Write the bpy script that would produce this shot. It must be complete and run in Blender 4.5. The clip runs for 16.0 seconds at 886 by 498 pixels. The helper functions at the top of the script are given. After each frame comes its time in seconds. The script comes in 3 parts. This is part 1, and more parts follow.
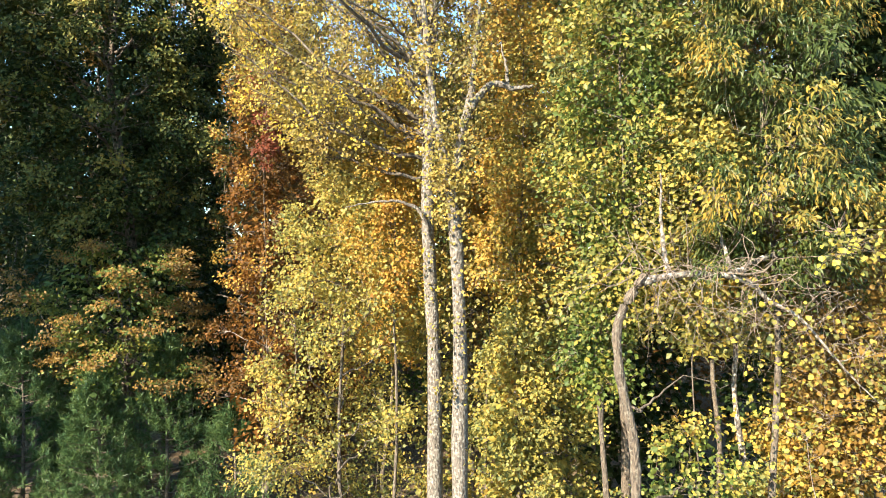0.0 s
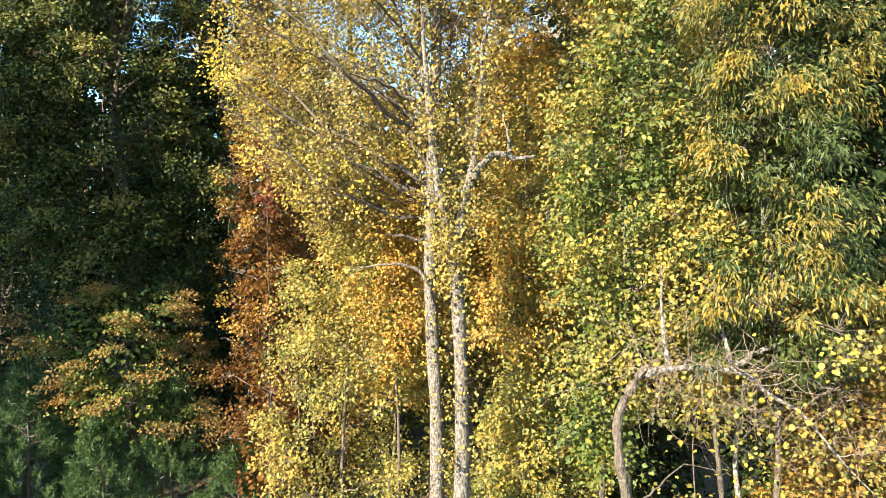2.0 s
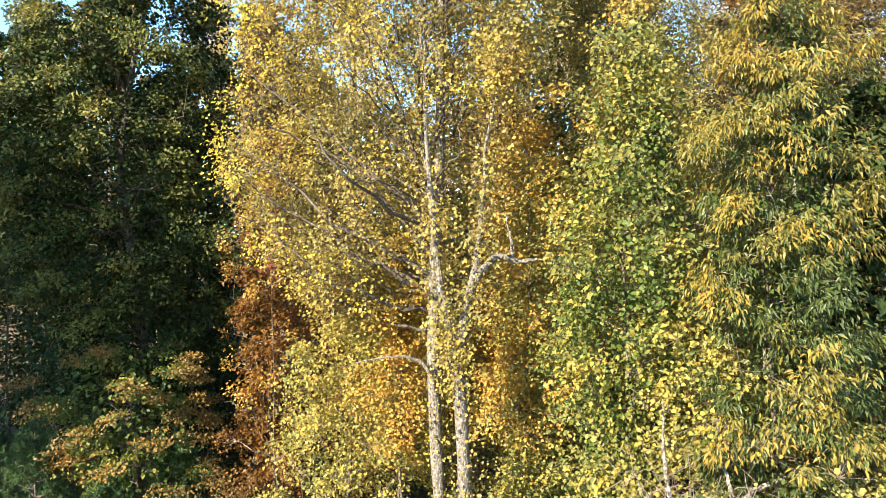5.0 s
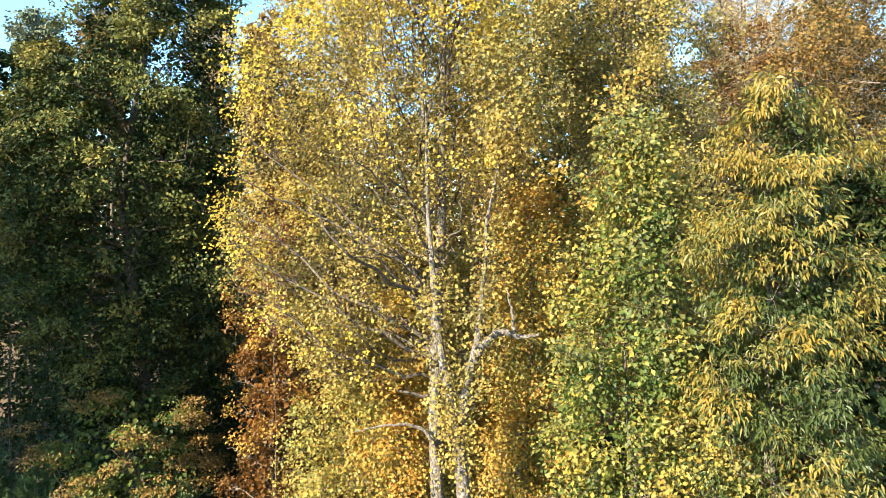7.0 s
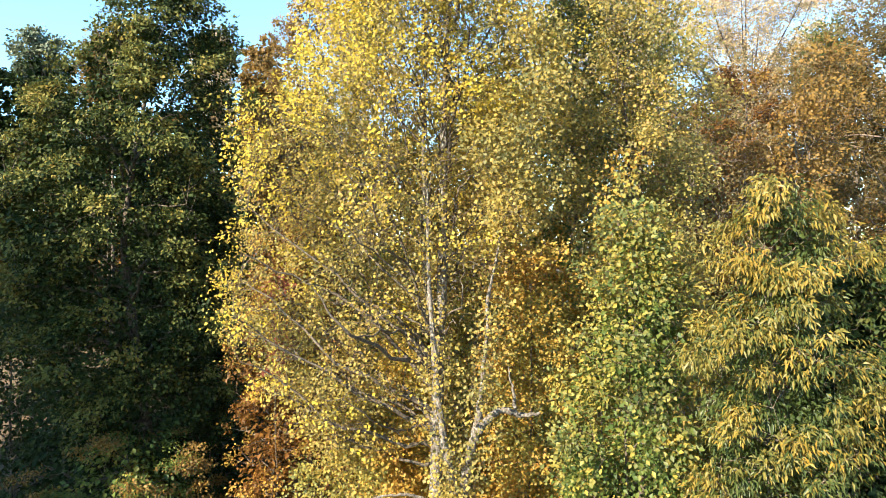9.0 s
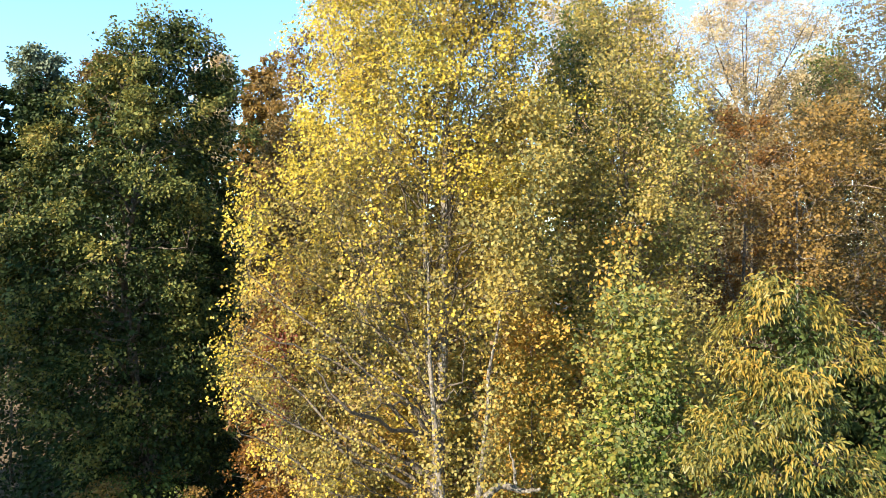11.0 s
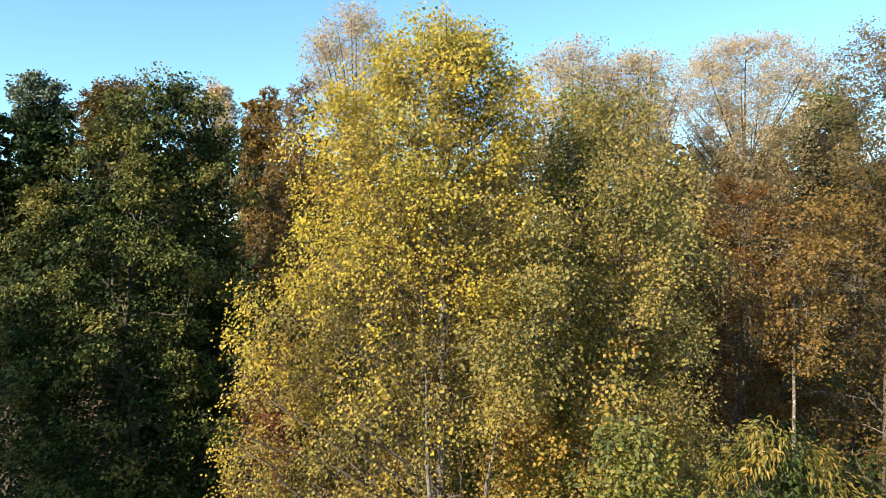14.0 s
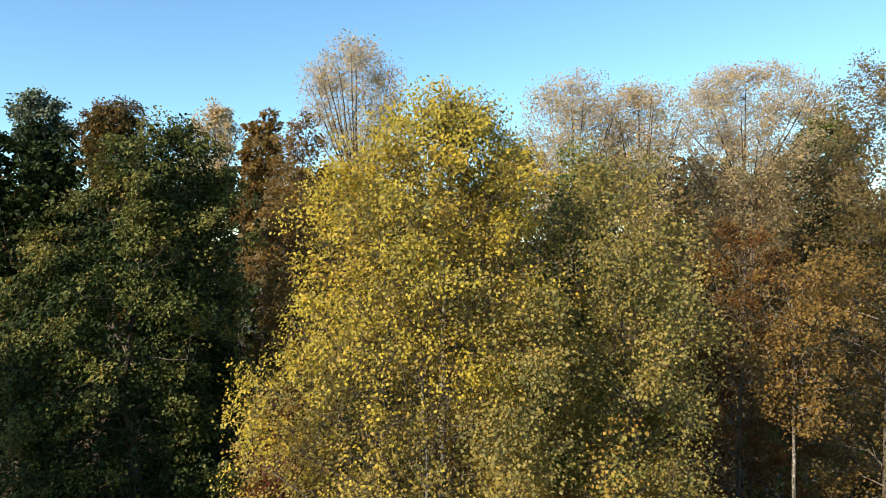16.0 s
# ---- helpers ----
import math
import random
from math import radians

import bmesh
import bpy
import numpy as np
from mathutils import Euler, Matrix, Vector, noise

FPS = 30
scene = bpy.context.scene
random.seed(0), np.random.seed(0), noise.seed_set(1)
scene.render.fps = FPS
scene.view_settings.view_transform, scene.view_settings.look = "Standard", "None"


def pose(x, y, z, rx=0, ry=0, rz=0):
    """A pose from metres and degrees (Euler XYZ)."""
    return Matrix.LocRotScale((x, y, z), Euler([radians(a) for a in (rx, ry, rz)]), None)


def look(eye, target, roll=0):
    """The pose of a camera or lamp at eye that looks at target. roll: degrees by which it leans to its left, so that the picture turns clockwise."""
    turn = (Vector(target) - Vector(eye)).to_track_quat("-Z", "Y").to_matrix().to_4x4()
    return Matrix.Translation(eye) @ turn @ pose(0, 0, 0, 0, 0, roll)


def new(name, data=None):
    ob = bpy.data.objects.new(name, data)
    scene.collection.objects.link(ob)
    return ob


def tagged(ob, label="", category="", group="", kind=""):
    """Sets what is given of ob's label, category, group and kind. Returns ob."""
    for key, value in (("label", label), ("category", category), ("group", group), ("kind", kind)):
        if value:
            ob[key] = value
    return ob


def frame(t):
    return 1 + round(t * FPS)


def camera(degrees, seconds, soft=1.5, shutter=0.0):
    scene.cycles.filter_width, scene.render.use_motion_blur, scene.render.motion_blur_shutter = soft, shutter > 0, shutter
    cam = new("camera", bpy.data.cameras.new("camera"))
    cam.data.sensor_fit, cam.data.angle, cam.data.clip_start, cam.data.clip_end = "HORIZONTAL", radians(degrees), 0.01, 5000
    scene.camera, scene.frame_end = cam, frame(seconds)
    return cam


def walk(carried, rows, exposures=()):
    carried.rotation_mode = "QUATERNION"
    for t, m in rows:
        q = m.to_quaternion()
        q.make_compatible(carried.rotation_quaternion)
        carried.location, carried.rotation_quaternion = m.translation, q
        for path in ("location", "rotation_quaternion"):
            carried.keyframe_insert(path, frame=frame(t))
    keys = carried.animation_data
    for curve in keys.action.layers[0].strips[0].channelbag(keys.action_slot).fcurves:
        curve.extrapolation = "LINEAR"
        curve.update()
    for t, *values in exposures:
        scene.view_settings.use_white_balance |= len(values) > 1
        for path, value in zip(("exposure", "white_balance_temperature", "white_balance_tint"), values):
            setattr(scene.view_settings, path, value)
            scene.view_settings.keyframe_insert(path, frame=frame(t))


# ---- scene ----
cam = camera(67.2, 16.0, soft=0.75)
METRES, EYE, TILT, LEAN, TURN = 15.0, 10.0, 0.0, 0.0, 0.0
ROWS = [
    (0, -0.0124, 0.0028, 0.0000, -0.32, -0.03, 0.06),
    (0.5, -0.0115, 0.0015, 0.0266, -0.26, -0.03, 0.03),
    (1, -0.0104, 0.0002, 0.0550, -0.16, -0.05, 0.03),
    (1.5, -0.0100, -0.0010, 0.0856, -0.09, -0.10, 0.03),
    (2, -0.0093, -0.0018, 0.1154, 0.02, -0.12, 0.01),
    (2.5, -0.0086, -0.0031, 0.1434, 0.09, -0.16, 0.02),
    (3, -0.0081, -0.0034, 0.1708, 0.17, -0.17, 0.01),
    (3.5, -0.0067, -0.0034, 0.2000, 0.27, -0.20, 0.02),
    (4, -0.0055, -0.0037, 0.2284, 0.36, -0.18, 0.00),
    (6.5, -0.0044, -0.0044, 0.3786, 0.62, -0.36, 0.04),
    (7, -0.0049, -0.0045, 0.4127, 0.63, -0.41, 0.03),
    (7.5, -0.0054, -0.0048, 0.4464, 0.63, -0.42, 0.00),
    (8, -0.0062, -0.0048, 0.4796, 0.64, -0.43, -0.01),
    (8.5, -0.0064, -0.0051, 0.5104, 0.65, -0.42, -0.04),
    (9, -0.0067, -0.0059, 0.5418, 0.65, -0.44, -0.07),
    (11.5, -0.0083, -0.0054, 0.7022, 0.66, -0.56, -0.13),
    (12, -0.0071, -0.0050, 0.7365, 0.67, -0.57, -0.12),
    (12.5, -0.0053, -0.0055, 0.7690, 0.66, -0.60, -0.11),
    (13, -0.0038, -0.0065, 0.8006, 0.66, -0.63, -0.11),
    (13.5, -0.0037, -0.0069, 0.8323, 0.69, -0.65, -0.10),
    (14, -0.0044, -0.0086, 0.8629, 0.67, -0.69, -0.09),
    (14.5, -0.0045, -0.0103, 0.8954, 0.69, -0.72, -0.09),
    (15, -0.0055, -0.0106, 0.9302, 0.69, -0.77, -0.05),
    (15.5, -0.0045, -0.0095, 0.9654, 0.71, -0.86, -0.02),
    (16, -0.0035, -0.0086, 0.9993, 0.72, -0.93, 0.03),
]
EXPOSURES = [(0, 2.31), (4, 2.29), (7.0, 2.22), (9, 2.1), (11.5, 1.9), (12.5, 1.7), (14.0, 1.3), (16.0, 0.95)]
walk(cam, [(t, pose(0, 0, EYE, TILT, LEAN, TURN) @ pose(METRES * x, METRES * y, METRES * z, 90 + pitch, roll, yaw)) for t, x, y, z, yaw, pitch, roll in ROWS], EXPOSURES)

# ---- daylight: a low autumn sun from the left behind, clear sky ----
SUN_AZ, SUN_EL = math.atan2(-0.70, -0.71), radians(28)
world = bpy.data.worlds.new("sky")
scene.world = world
world.use_nodes = True
sky = world.node_tree.nodes.new("ShaderNodeTexSky")
sky.sky_type, sky.sun_disc = "NISHITA", False
sky.sun_elevation, sky.sun_rotation = SUN_EL, SUN_AZ
background = world.node_tree.nodes["Background"]
background.inputs["Strength"].default_value = 0.12
sky.dust_density, sky.ozone_density = 0.2, 3.0
clear = world.node_tree.nodes.new("ShaderNodeMix")
clear.data_type, clear.blend_type = "RGBA", "MULTIPLY"
clear.inputs[0].default_value, clear.inputs[7].default_value = 1.0, (0.80, 1.0, 1.02, 1)
world.node_tree.links.new(sky.outputs["Color"], clear.inputs[6])
world.node_tree.links.new(clear.outputs[2], background.inputs["Color"])
sun_data = bpy.data.lights.new("sun", "SUN")
sun_data.energy, sun_data.angle, sun_data.color = 5.0, radians(0.5), (1.0, 0.885, 0.69)
sun = new("sun", sun_data)
to_sun = Vector((math.sin(SUN_AZ) * math.cos(SUN_EL), math.cos(SUN_AZ) * math.cos(SUN_EL), math.sin(SUN_EL)))
sun.matrix_world = look(to_sun * 100, (0, 0, 0))
LIGHT_WAY = np.array(to_sun)  # blades turn towards the light


# ---- materials ----
def nodes_of(name):
    m = bpy.data.materials.new(name)
    m.use_nodes = True
    return m, m.node_tree.nodes, m.node_tree.links, m.node_tree.nodes["Principled BSDF"]


def ramp_node(nodes, stops):
    r = nodes.new("ShaderNodeValToRGB")
    while len(r.color_ramp.elements) < len(stops):
        r.color_ramp.elements.new(0.5)
    for e, (p, c) in zip(r.color_ramp.elements, stops):
        e.position, e.color = p, (*c, 1)
    return r


def leaf_material(name, colours, patch=0.45, letting=0.46, gloss=0.5, mixed=0.5, shine=0.25, single=False):
    """Leaves: one tint a leaf, drifting from bough to bough, partly letting light through."""
    m, nodes, links, bsdf = nodes_of(name)
    geo = nodes.new("ShaderNodeNewGeometry")
    coord = nodes.new("ShaderNodeTexCoord")
    tex = nodes.new("ShaderNodeTexNoise")
    tex.inputs["Scale"].default_value, tex.inputs["Detail"].default_value = patch, 3
    links.new(coord.outputs["Object"], tex.inputs["Vector"])
    spread = nodes.new("ShaderNodeMapRange")
    spread.inputs["From Min"].default_value, spread.inputs["From Max"].default_value = 0.3, 0.7
    links.new(tex.outputs["Fac"], spread.inputs["Value"])
    mix = nodes.new("ShaderNodeMix")
    mix.inputs[0].default_value = mixed
    links.new(spread.outputs["Result"], mix.inputs[2])
    if single:
        links.new(nodes.new("ShaderNodeObjectInfo").outputs["Random"], mix.inputs[3])
    else:
        links.new(geo.outputs["Random Per Island"], mix.inputs[3])
    k = len(colours) - 1
    ramp = ramp_node(nodes, [(0.08 + 0.84 * i / k, c) for i, c in enumerate(colours)])
    links.new(mix.outputs[0], ramp.inputs["Fac"])
    blot = nodes.new("ShaderNodeTexNoise")
    blot.inputs["Scale"].default_value = 30
    links.new(coord.outputs["Object"], blot.inputs["Vector"])
    hsv = nodes.new("ShaderNodeHueSaturation")
    val = nodes.new("ShaderNodeMapRange")
    val.inputs["To Min"].default_value, val.inputs["To Max"].default_value = 0.7, 1.3
    links.new(blot.outputs["Fac"], val.inputs["Value"])
    links.new(val.outputs["Result"], hsv.inputs["Value"])
    links.new(ramp.outputs["Color"], hsv.inputs["Color"])
    links.new(hsv.outputs["Color"], bsdf.inputs["Base Color"])
    bsdf.inputs["Roughness"].default_value = gloss
    bsdf.inputs["Specular IOR Level"].default_value = shine
    tr = nodes.new("ShaderNodeBsdfTranslucent")
    links.new(hsv.outputs["Color"], tr.inputs["Color"])
    both = nodes.new("ShaderNodeMixShader")
    both.inputs[0].default_value = letting
    links.new(bsdf.outputs[0], both.inputs[1])
    links.new(tr.outputs[0], both.inputs[2])
    links.new(both.outputs[0], nodes["Material Output"].inputs["Surface"])
    return m


def bark_material(name, dark, light, lichen, amount=0.5, rough=0.9):
    m, nodes, links, bsdf = nodes_of(name)
    coord = nodes.new("ShaderNodeTexCoord")
    stretch = nodes.new("ShaderNodeMapping")
    stretch.inputs["Scale"].default_value = (6, 6, 2.2)
    links.new(coord.outputs["Object"], stretch.inputs["Vector"])
    furrow = nodes.new("ShaderNodeTexNoise")
    furrow.inputs["Scale"].default_value, furrow.inputs["Detail"].default_value = 3.6, 7
    links.new(stretch.outputs[0], furrow.inputs["Vector"])
    ramp = ramp_node(nodes, [(0.35, dark), (0.62, light)])
    links.new(furrow.outputs["Fac"], ramp.inputs["Fac"])
    spot = nodes.new("ShaderNodeTexNoise")
    spot.inputs["Scale"].default_value, spot.inputs["Detail"].default_value = 15, 9
    links.new(coord.outputs["Object"], spot.inputs["Vector"])
    cut = nodes.new("ShaderNodeMapRange")
    cut.inputs["From Min"].default_value, cut.inputs["From Max"].default_value = 0.58 - 0.22 * amount, 0.80 - 0.25 * amount
    links.new(spot.outputs["Fac"], cut.inputs["Value"])
    mix = nodes.new("ShaderNodeMix")
    mix.data_type = "RGBA"
    links.new(cut.outputs["Result"], mix.inputs[0])
    links.new(ramp.outputs["Color"], mix.inputs[6])
    mix.inputs[7].default_value = (*lichen, 1)
    links.new(mix.outputs[2], bsdf.inputs["Base Color"])
    bsdf.inputs["Roughness"].default_value = rough
    bump = nodes.new("ShaderNodeBump")
    bump.inputs["Strength"].default_value, bump.inputs["Distance"].default_value = 0.9, 0.05
    links.new(furrow.outputs["Fac"], bump.inputs["Height"])
    links.new(bump.outputs[0], bsdf.inputs["Normal"])
    return m


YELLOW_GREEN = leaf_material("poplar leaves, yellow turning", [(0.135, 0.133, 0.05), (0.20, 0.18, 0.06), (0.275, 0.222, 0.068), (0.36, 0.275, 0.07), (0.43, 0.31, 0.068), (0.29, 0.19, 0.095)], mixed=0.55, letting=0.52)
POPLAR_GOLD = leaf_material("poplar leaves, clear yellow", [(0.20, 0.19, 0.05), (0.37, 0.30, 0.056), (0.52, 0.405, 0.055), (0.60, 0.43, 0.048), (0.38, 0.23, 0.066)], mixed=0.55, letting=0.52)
LOW_YELLOW = leaf_material("understorey leaves, green to yellow", [(0.09, 0.115, 0.045), (0.175, 0.178, 0.056), (0.28, 0.245, 0.064), (0.40, 0.31, 0.062), (0.39, 0.215, 0.052)], mixed=0.55, letting=0.5)
BRIGHT_YELLOW = leaf_material("large yellow leaves", [(0.19, 0.205, 0.05), (0.34, 0.30, 0.055), (0.45, 0.37, 0.052), (0.39, 0.24, 0.04)])
MAPLE_MIX = leaf_material("leaves, green and gold", [(0.05, 0.075, 0.028), (0.12, 0.132, 0.04), (0.28, 0.235, 0.052), (0.40, 0.285, 0.048)])
GREEN = leaf_material("leaves, still green", [(0.035, 0.062, 0.016), (0.07, 0.105, 0.023), (0.13, 0.155, 0.032), (0.33, 0.265, 0.045)])
# deeper than leaf green: part of the shade is put into this colour
SHADED_GREEN = leaf_material("leaves, deep green darkened for shade", [(0.010, 0.020, 0.006), (0.017, 0.030, 0.008), (0.030, 0.042, 0.010), (0.055, 0.058, 0.013)], letting=0.12, gloss=0.6, shine=0.12)
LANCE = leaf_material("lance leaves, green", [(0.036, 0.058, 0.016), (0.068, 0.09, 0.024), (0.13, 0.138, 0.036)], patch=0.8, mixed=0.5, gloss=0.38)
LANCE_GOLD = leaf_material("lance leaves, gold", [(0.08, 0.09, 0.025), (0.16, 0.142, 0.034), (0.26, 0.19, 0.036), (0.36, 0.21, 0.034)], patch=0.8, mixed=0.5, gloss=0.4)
ORANGE = leaf_material("leaves, orange", [(0.20, 0.182, 0.05), (0.33, 0.235, 0.05), (0.41, 0.24, 0.042), (0.35, 0.155, 0.034)])
RUST = leaf_material("leaves, rust brown", [(0.045, 0.036, 0.012), (0.105, 0.055, 0.015), (0.18, 0.075, 0.015), (0.22, 0.12, 0.025)])
BROWN_GOLD = leaf_material("leaves, brown gold", [(0.034, 0.037, 0.015), (0.076, 0.058, 0.019), (0.15, 0.094, 0.023), (0.20, 0.094, 0.022)])
PALE_GOLD = leaf_material("thin crown leaves, pale gold", [(0.30, 0.265, 0.19), (0.41, 0.34, 0.21), (0.49, 0.35, 0.16), (0.39, 0.29, 0.21)], letting=0.42)
GREY_GREEN = leaf_material("leaves, grey green", [(0.049, 0.070, 0.037), (0.098, 0.121, 0.074), (0.157, 0.167, 0.095)], letting=0.2)
NEEDLE = leaf_material("pine needles", [(0.024, 0.050, 0.018), (0.048, 0.088, 0.028), (0.10, 0.14, 0.042)], patch=1.2, letting=0.25)
# lighter outer copy: turning tips, with sunlight on the clumps put into the colour
LIT_TIPS = leaf_material("leaves, green, lit and turning at the tips", [(0.040, 0.056, 0.015), (0.080, 0.090, 0.022), (0.14, 0.132, 0.030), (0.22, 0.155, 0.032)], letting=0.22, gloss=0.6, shine=0.15)
# brighter copy of the rust leaves, with sun put into the colour
RUST_LIT = leaf_material("leaves, orange brown as in sun", [(0.085, 0.062, 0.022), (0.16, 0.10, 0.030), (0.25, 0.145, 0.034), (0.30, 0.185, 0.045)])
DULL_PALE = leaf_material("leaves, dull pale brown", [(0.09, 0.085, 0.045), (0.16, 0.13, 0.06), (0.25, 0.17, 0.065), (0.20, 0.15, 0.08)])
SINGLE_YELLOW = leaf_material("single yellow leaves", [(0.19, 0.20, 0.05), (0.35, 0.29, 0.055), (0.46, 0.34, 0.055), (0.48, 0.31, 0.05)], mixed=0.9, single=True)
RED = leaf_material("leaves, red", [(0.12, 0.05, 0.025), (0.17, 0.045, 0.024), (0.19, 0.09, 0.035)])

POPLAR_BARK = bark_material("pale furrowed bark with lichen", (0.04, 0.031, 0.024), (0.14, 0.115, 0.09), (0.25, 0.235, 0.195), 0.35)
GREY_BARK = bark_material("grey brown bark", (0.03, 0.022, 0.015), (0.105, 0.078, 0.054), (0.17, 0.15, 0.11), 0.25)
WHITE_BARK = bark_material("weathered pale bark", (0.032, 0.024, 0.017), (0.15, 0.12, 0.092), (0.36, 0.33, 0.275), 0.42)
TWIG = bark_material("twig bark", (0.08, 0.055, 0.04), (0.23, 0.17, 0.125), (0.27, 0.23, 0.18), 0.25)


# ---- mesh helpers ----
def part(name, mesh, material, parent, label=""):
    mesh.materials.append(material)
    ob = new(name, mesh)
    ob.parent = parent
    return tagged(ob, label)


def thing(name, x, y, z, label, category, group="", kind=""):
    e = new(name)
    e.location = (x, y, z)
    e.empty_display_size = 0.5
    return tagged(e, label, category, group, kind)


def mesh_from(name, verts, faces, smooth=False):
    """A mesh out of an array of places and arrays of faces with 3 or 4 corners each."""
    me = bpy.data.meshes.new(name)
    verts = np.asarray(verts, dtype=np.float32)
    counts = np.concatenate([np.full(len(f), f.shape[1], dtype=np.int32) for f in faces])
    corners = np.concatenate([f.ravel() for f in faces]).astype(np.int32)
    me.vertices.add(len(verts))
    me.vertices.foreach_set("co", verts.ravel())
    me.loops.add(len(corners))
    me.loops.foreach_set("vertex_index", corners)
    me.polygons.add(len(counts))
    me.polygons.foreach_set("loop_start", np.concatenate([[0], np.cumsum(counts)[:-1]]).astype(np.int32))
    me.polygons.foreach_set("loop_total", counts)
    if smooth:
        me.polygons.foreach_set("use_smooth", np.ones(len(counts), dtype=bool))
    me.update(calc_edges=True)
    return me


def smooth_line(points, n, rng=None, wob=0.0):
    """n places along a line through points, rounded, with a little waver."""
    p = np.asarray(points, dtype=float)
    s = np.linspace(0, len(p) - 1, n)
    out = np.stack([np.interp(s, np.arange(len(p)), p[:, k]) for k in range(p.shape[1])], 1)
    for _ in range(2):
        out[1:-1] = 0.25 * out[:-2] + 0.5 * out[1:-1] + 0.25 * out[2:]
    if wob and rng is not None:
        w = np.cumsum(rng.normal(0, wob, (n, 3)), 0)
        w -= np.linspace(0, 1, n)[:, None] * w[-1]
        out[:, :3] += w
    return out


def tubes(lines, sides):
    """Round tapering limbs: each line is an array of x, y, z, radius. Lines of one length are done together."""
    verts, faces, at = [], [], 0
    ring = np.arange(sides) * 2 * np.pi / sides
    by_length = {}
    for ln in lines:
        by_length.setdefault(len(ln), []).append(ln)
    for n, some in by_length.items():
        ln = np.stack(some)
        tan = np.gradient(ln[:, :, :3], axis=1)
        tan /= np.linalg.norm(tan, axis=2, keepdims=True) + 1e-9
        ref = np.where(np.abs(tan[:, :, 2:3]) > 0.9, [[[1.0, 0, 0]]], [[[0, 0, 1.0]]])
        a = np.cross(tan, ref)
        a /= np.linalg.norm(a, axis=2, keepdims=True) + 1e-9
        b = np.cross(tan, a)
        v = ln[:, :, None, :3] + ln[:, :, None, 3:4] * (np.cos(ring)[None, None, :, None] * a[:, :, None] + np.sin(ring)[None, None, :, None] * b[:, :, None])
        verts.append(v.reshape(-1, 3))
        g, i, j = np.meshgrid(np.arange(len(some)), np.arange(n - 1), np.arange(sides), indexing="ij")
        o, k = at + g * n * sides, (j + 1) % sides
        faces.append(np.stack([o + i * sides + j, o + i * sides + k, o + (i + 1) * sides + k, o + (i + 1) * sides + j], -1).reshape(-1, 4))
        at += len(some) * n * sides
    return np.concatenate(verts), np.concatenate(faces)


def leaf_mesh(name, places, axes, length, width, rng, shape="broad", face=(0, 0, 0.7), loose=0.5, fold=0.25):
    """One small folded blade a place. axes: the way in which each one points; face: the way in which its upper side turns."""
    n = len(places)
    d = axes + rng.normal(0, 0.55, (n, 3))
    d /= np.linalg.norm(d, axis=1)[:, None] + 1e-9
    nor = rng.normal(0, loose, (n, 3)) + np.asarray(face)
    s = np.cross(d, nor)
    s /= np.linalg.norm(s, axis=1)[:, None] + 1e-9
    nor = np.cross(s, d)
    size = (0.6 + 0.7 * rng.random(n))[:, None]
    L, W = length * size, width * size * (0.8 + 0.4 * rng.random(n))[:, None]
    f = fold * W
    if shape == "broad":
        v = np.stack([places, places + d * 0.22 * L + s * 0.42 * W + nor * f, places + d * 0.70 * L + s * 0.46 * W + nor * f, places + d * L,
                      places + d * 0.70 * L - s * 0.46 * W + nor * f, places + d * 0.22 * L - s * 0.42 * W + nor * f], 1)
        base = (np.arange(n) * 6)[:, None]
        faces = [np.concatenate([base + [0, 1, 2, 3], base + [0, 3, 4, 5]])]
        return mesh_from(name, v.reshape(-1, 3), faces)
    tip = places + d * L
    if shape == "lance":
        tip = tip + np.array([0, 0, -0.3]) * L
    v = np.stack([places, places + d * 0.45 * L + s * 0.5 * W + nor * f, tip, places + d * 0.45 * L - s * 0.5 * W + nor * f], 1)
    base = (np.arange(n) * 4)[:, None]
    return mesh_from(name, v.reshape(-1, 3), [np.concatenate([base + [0, 1, 2], base + [0, 2, 3]])])


def ground_height(x, y):
    s = np.clip((np.asarray(y, dtype=float) - 30.0) / 30.0, 0, 1)
    far = np.clip((np.asarray(y, dtype=float) - 60.0) / 40.0, 0, 1)
    return -1.5 + 4.5 * s * s * (3 - 2 * s) + 4.0 * far * far * (3 - 2 * far) + 0.25 * np.sin(np.asarray(x) * 0.21 + 1) * np.sin(np.asarray(y) * 0.17)


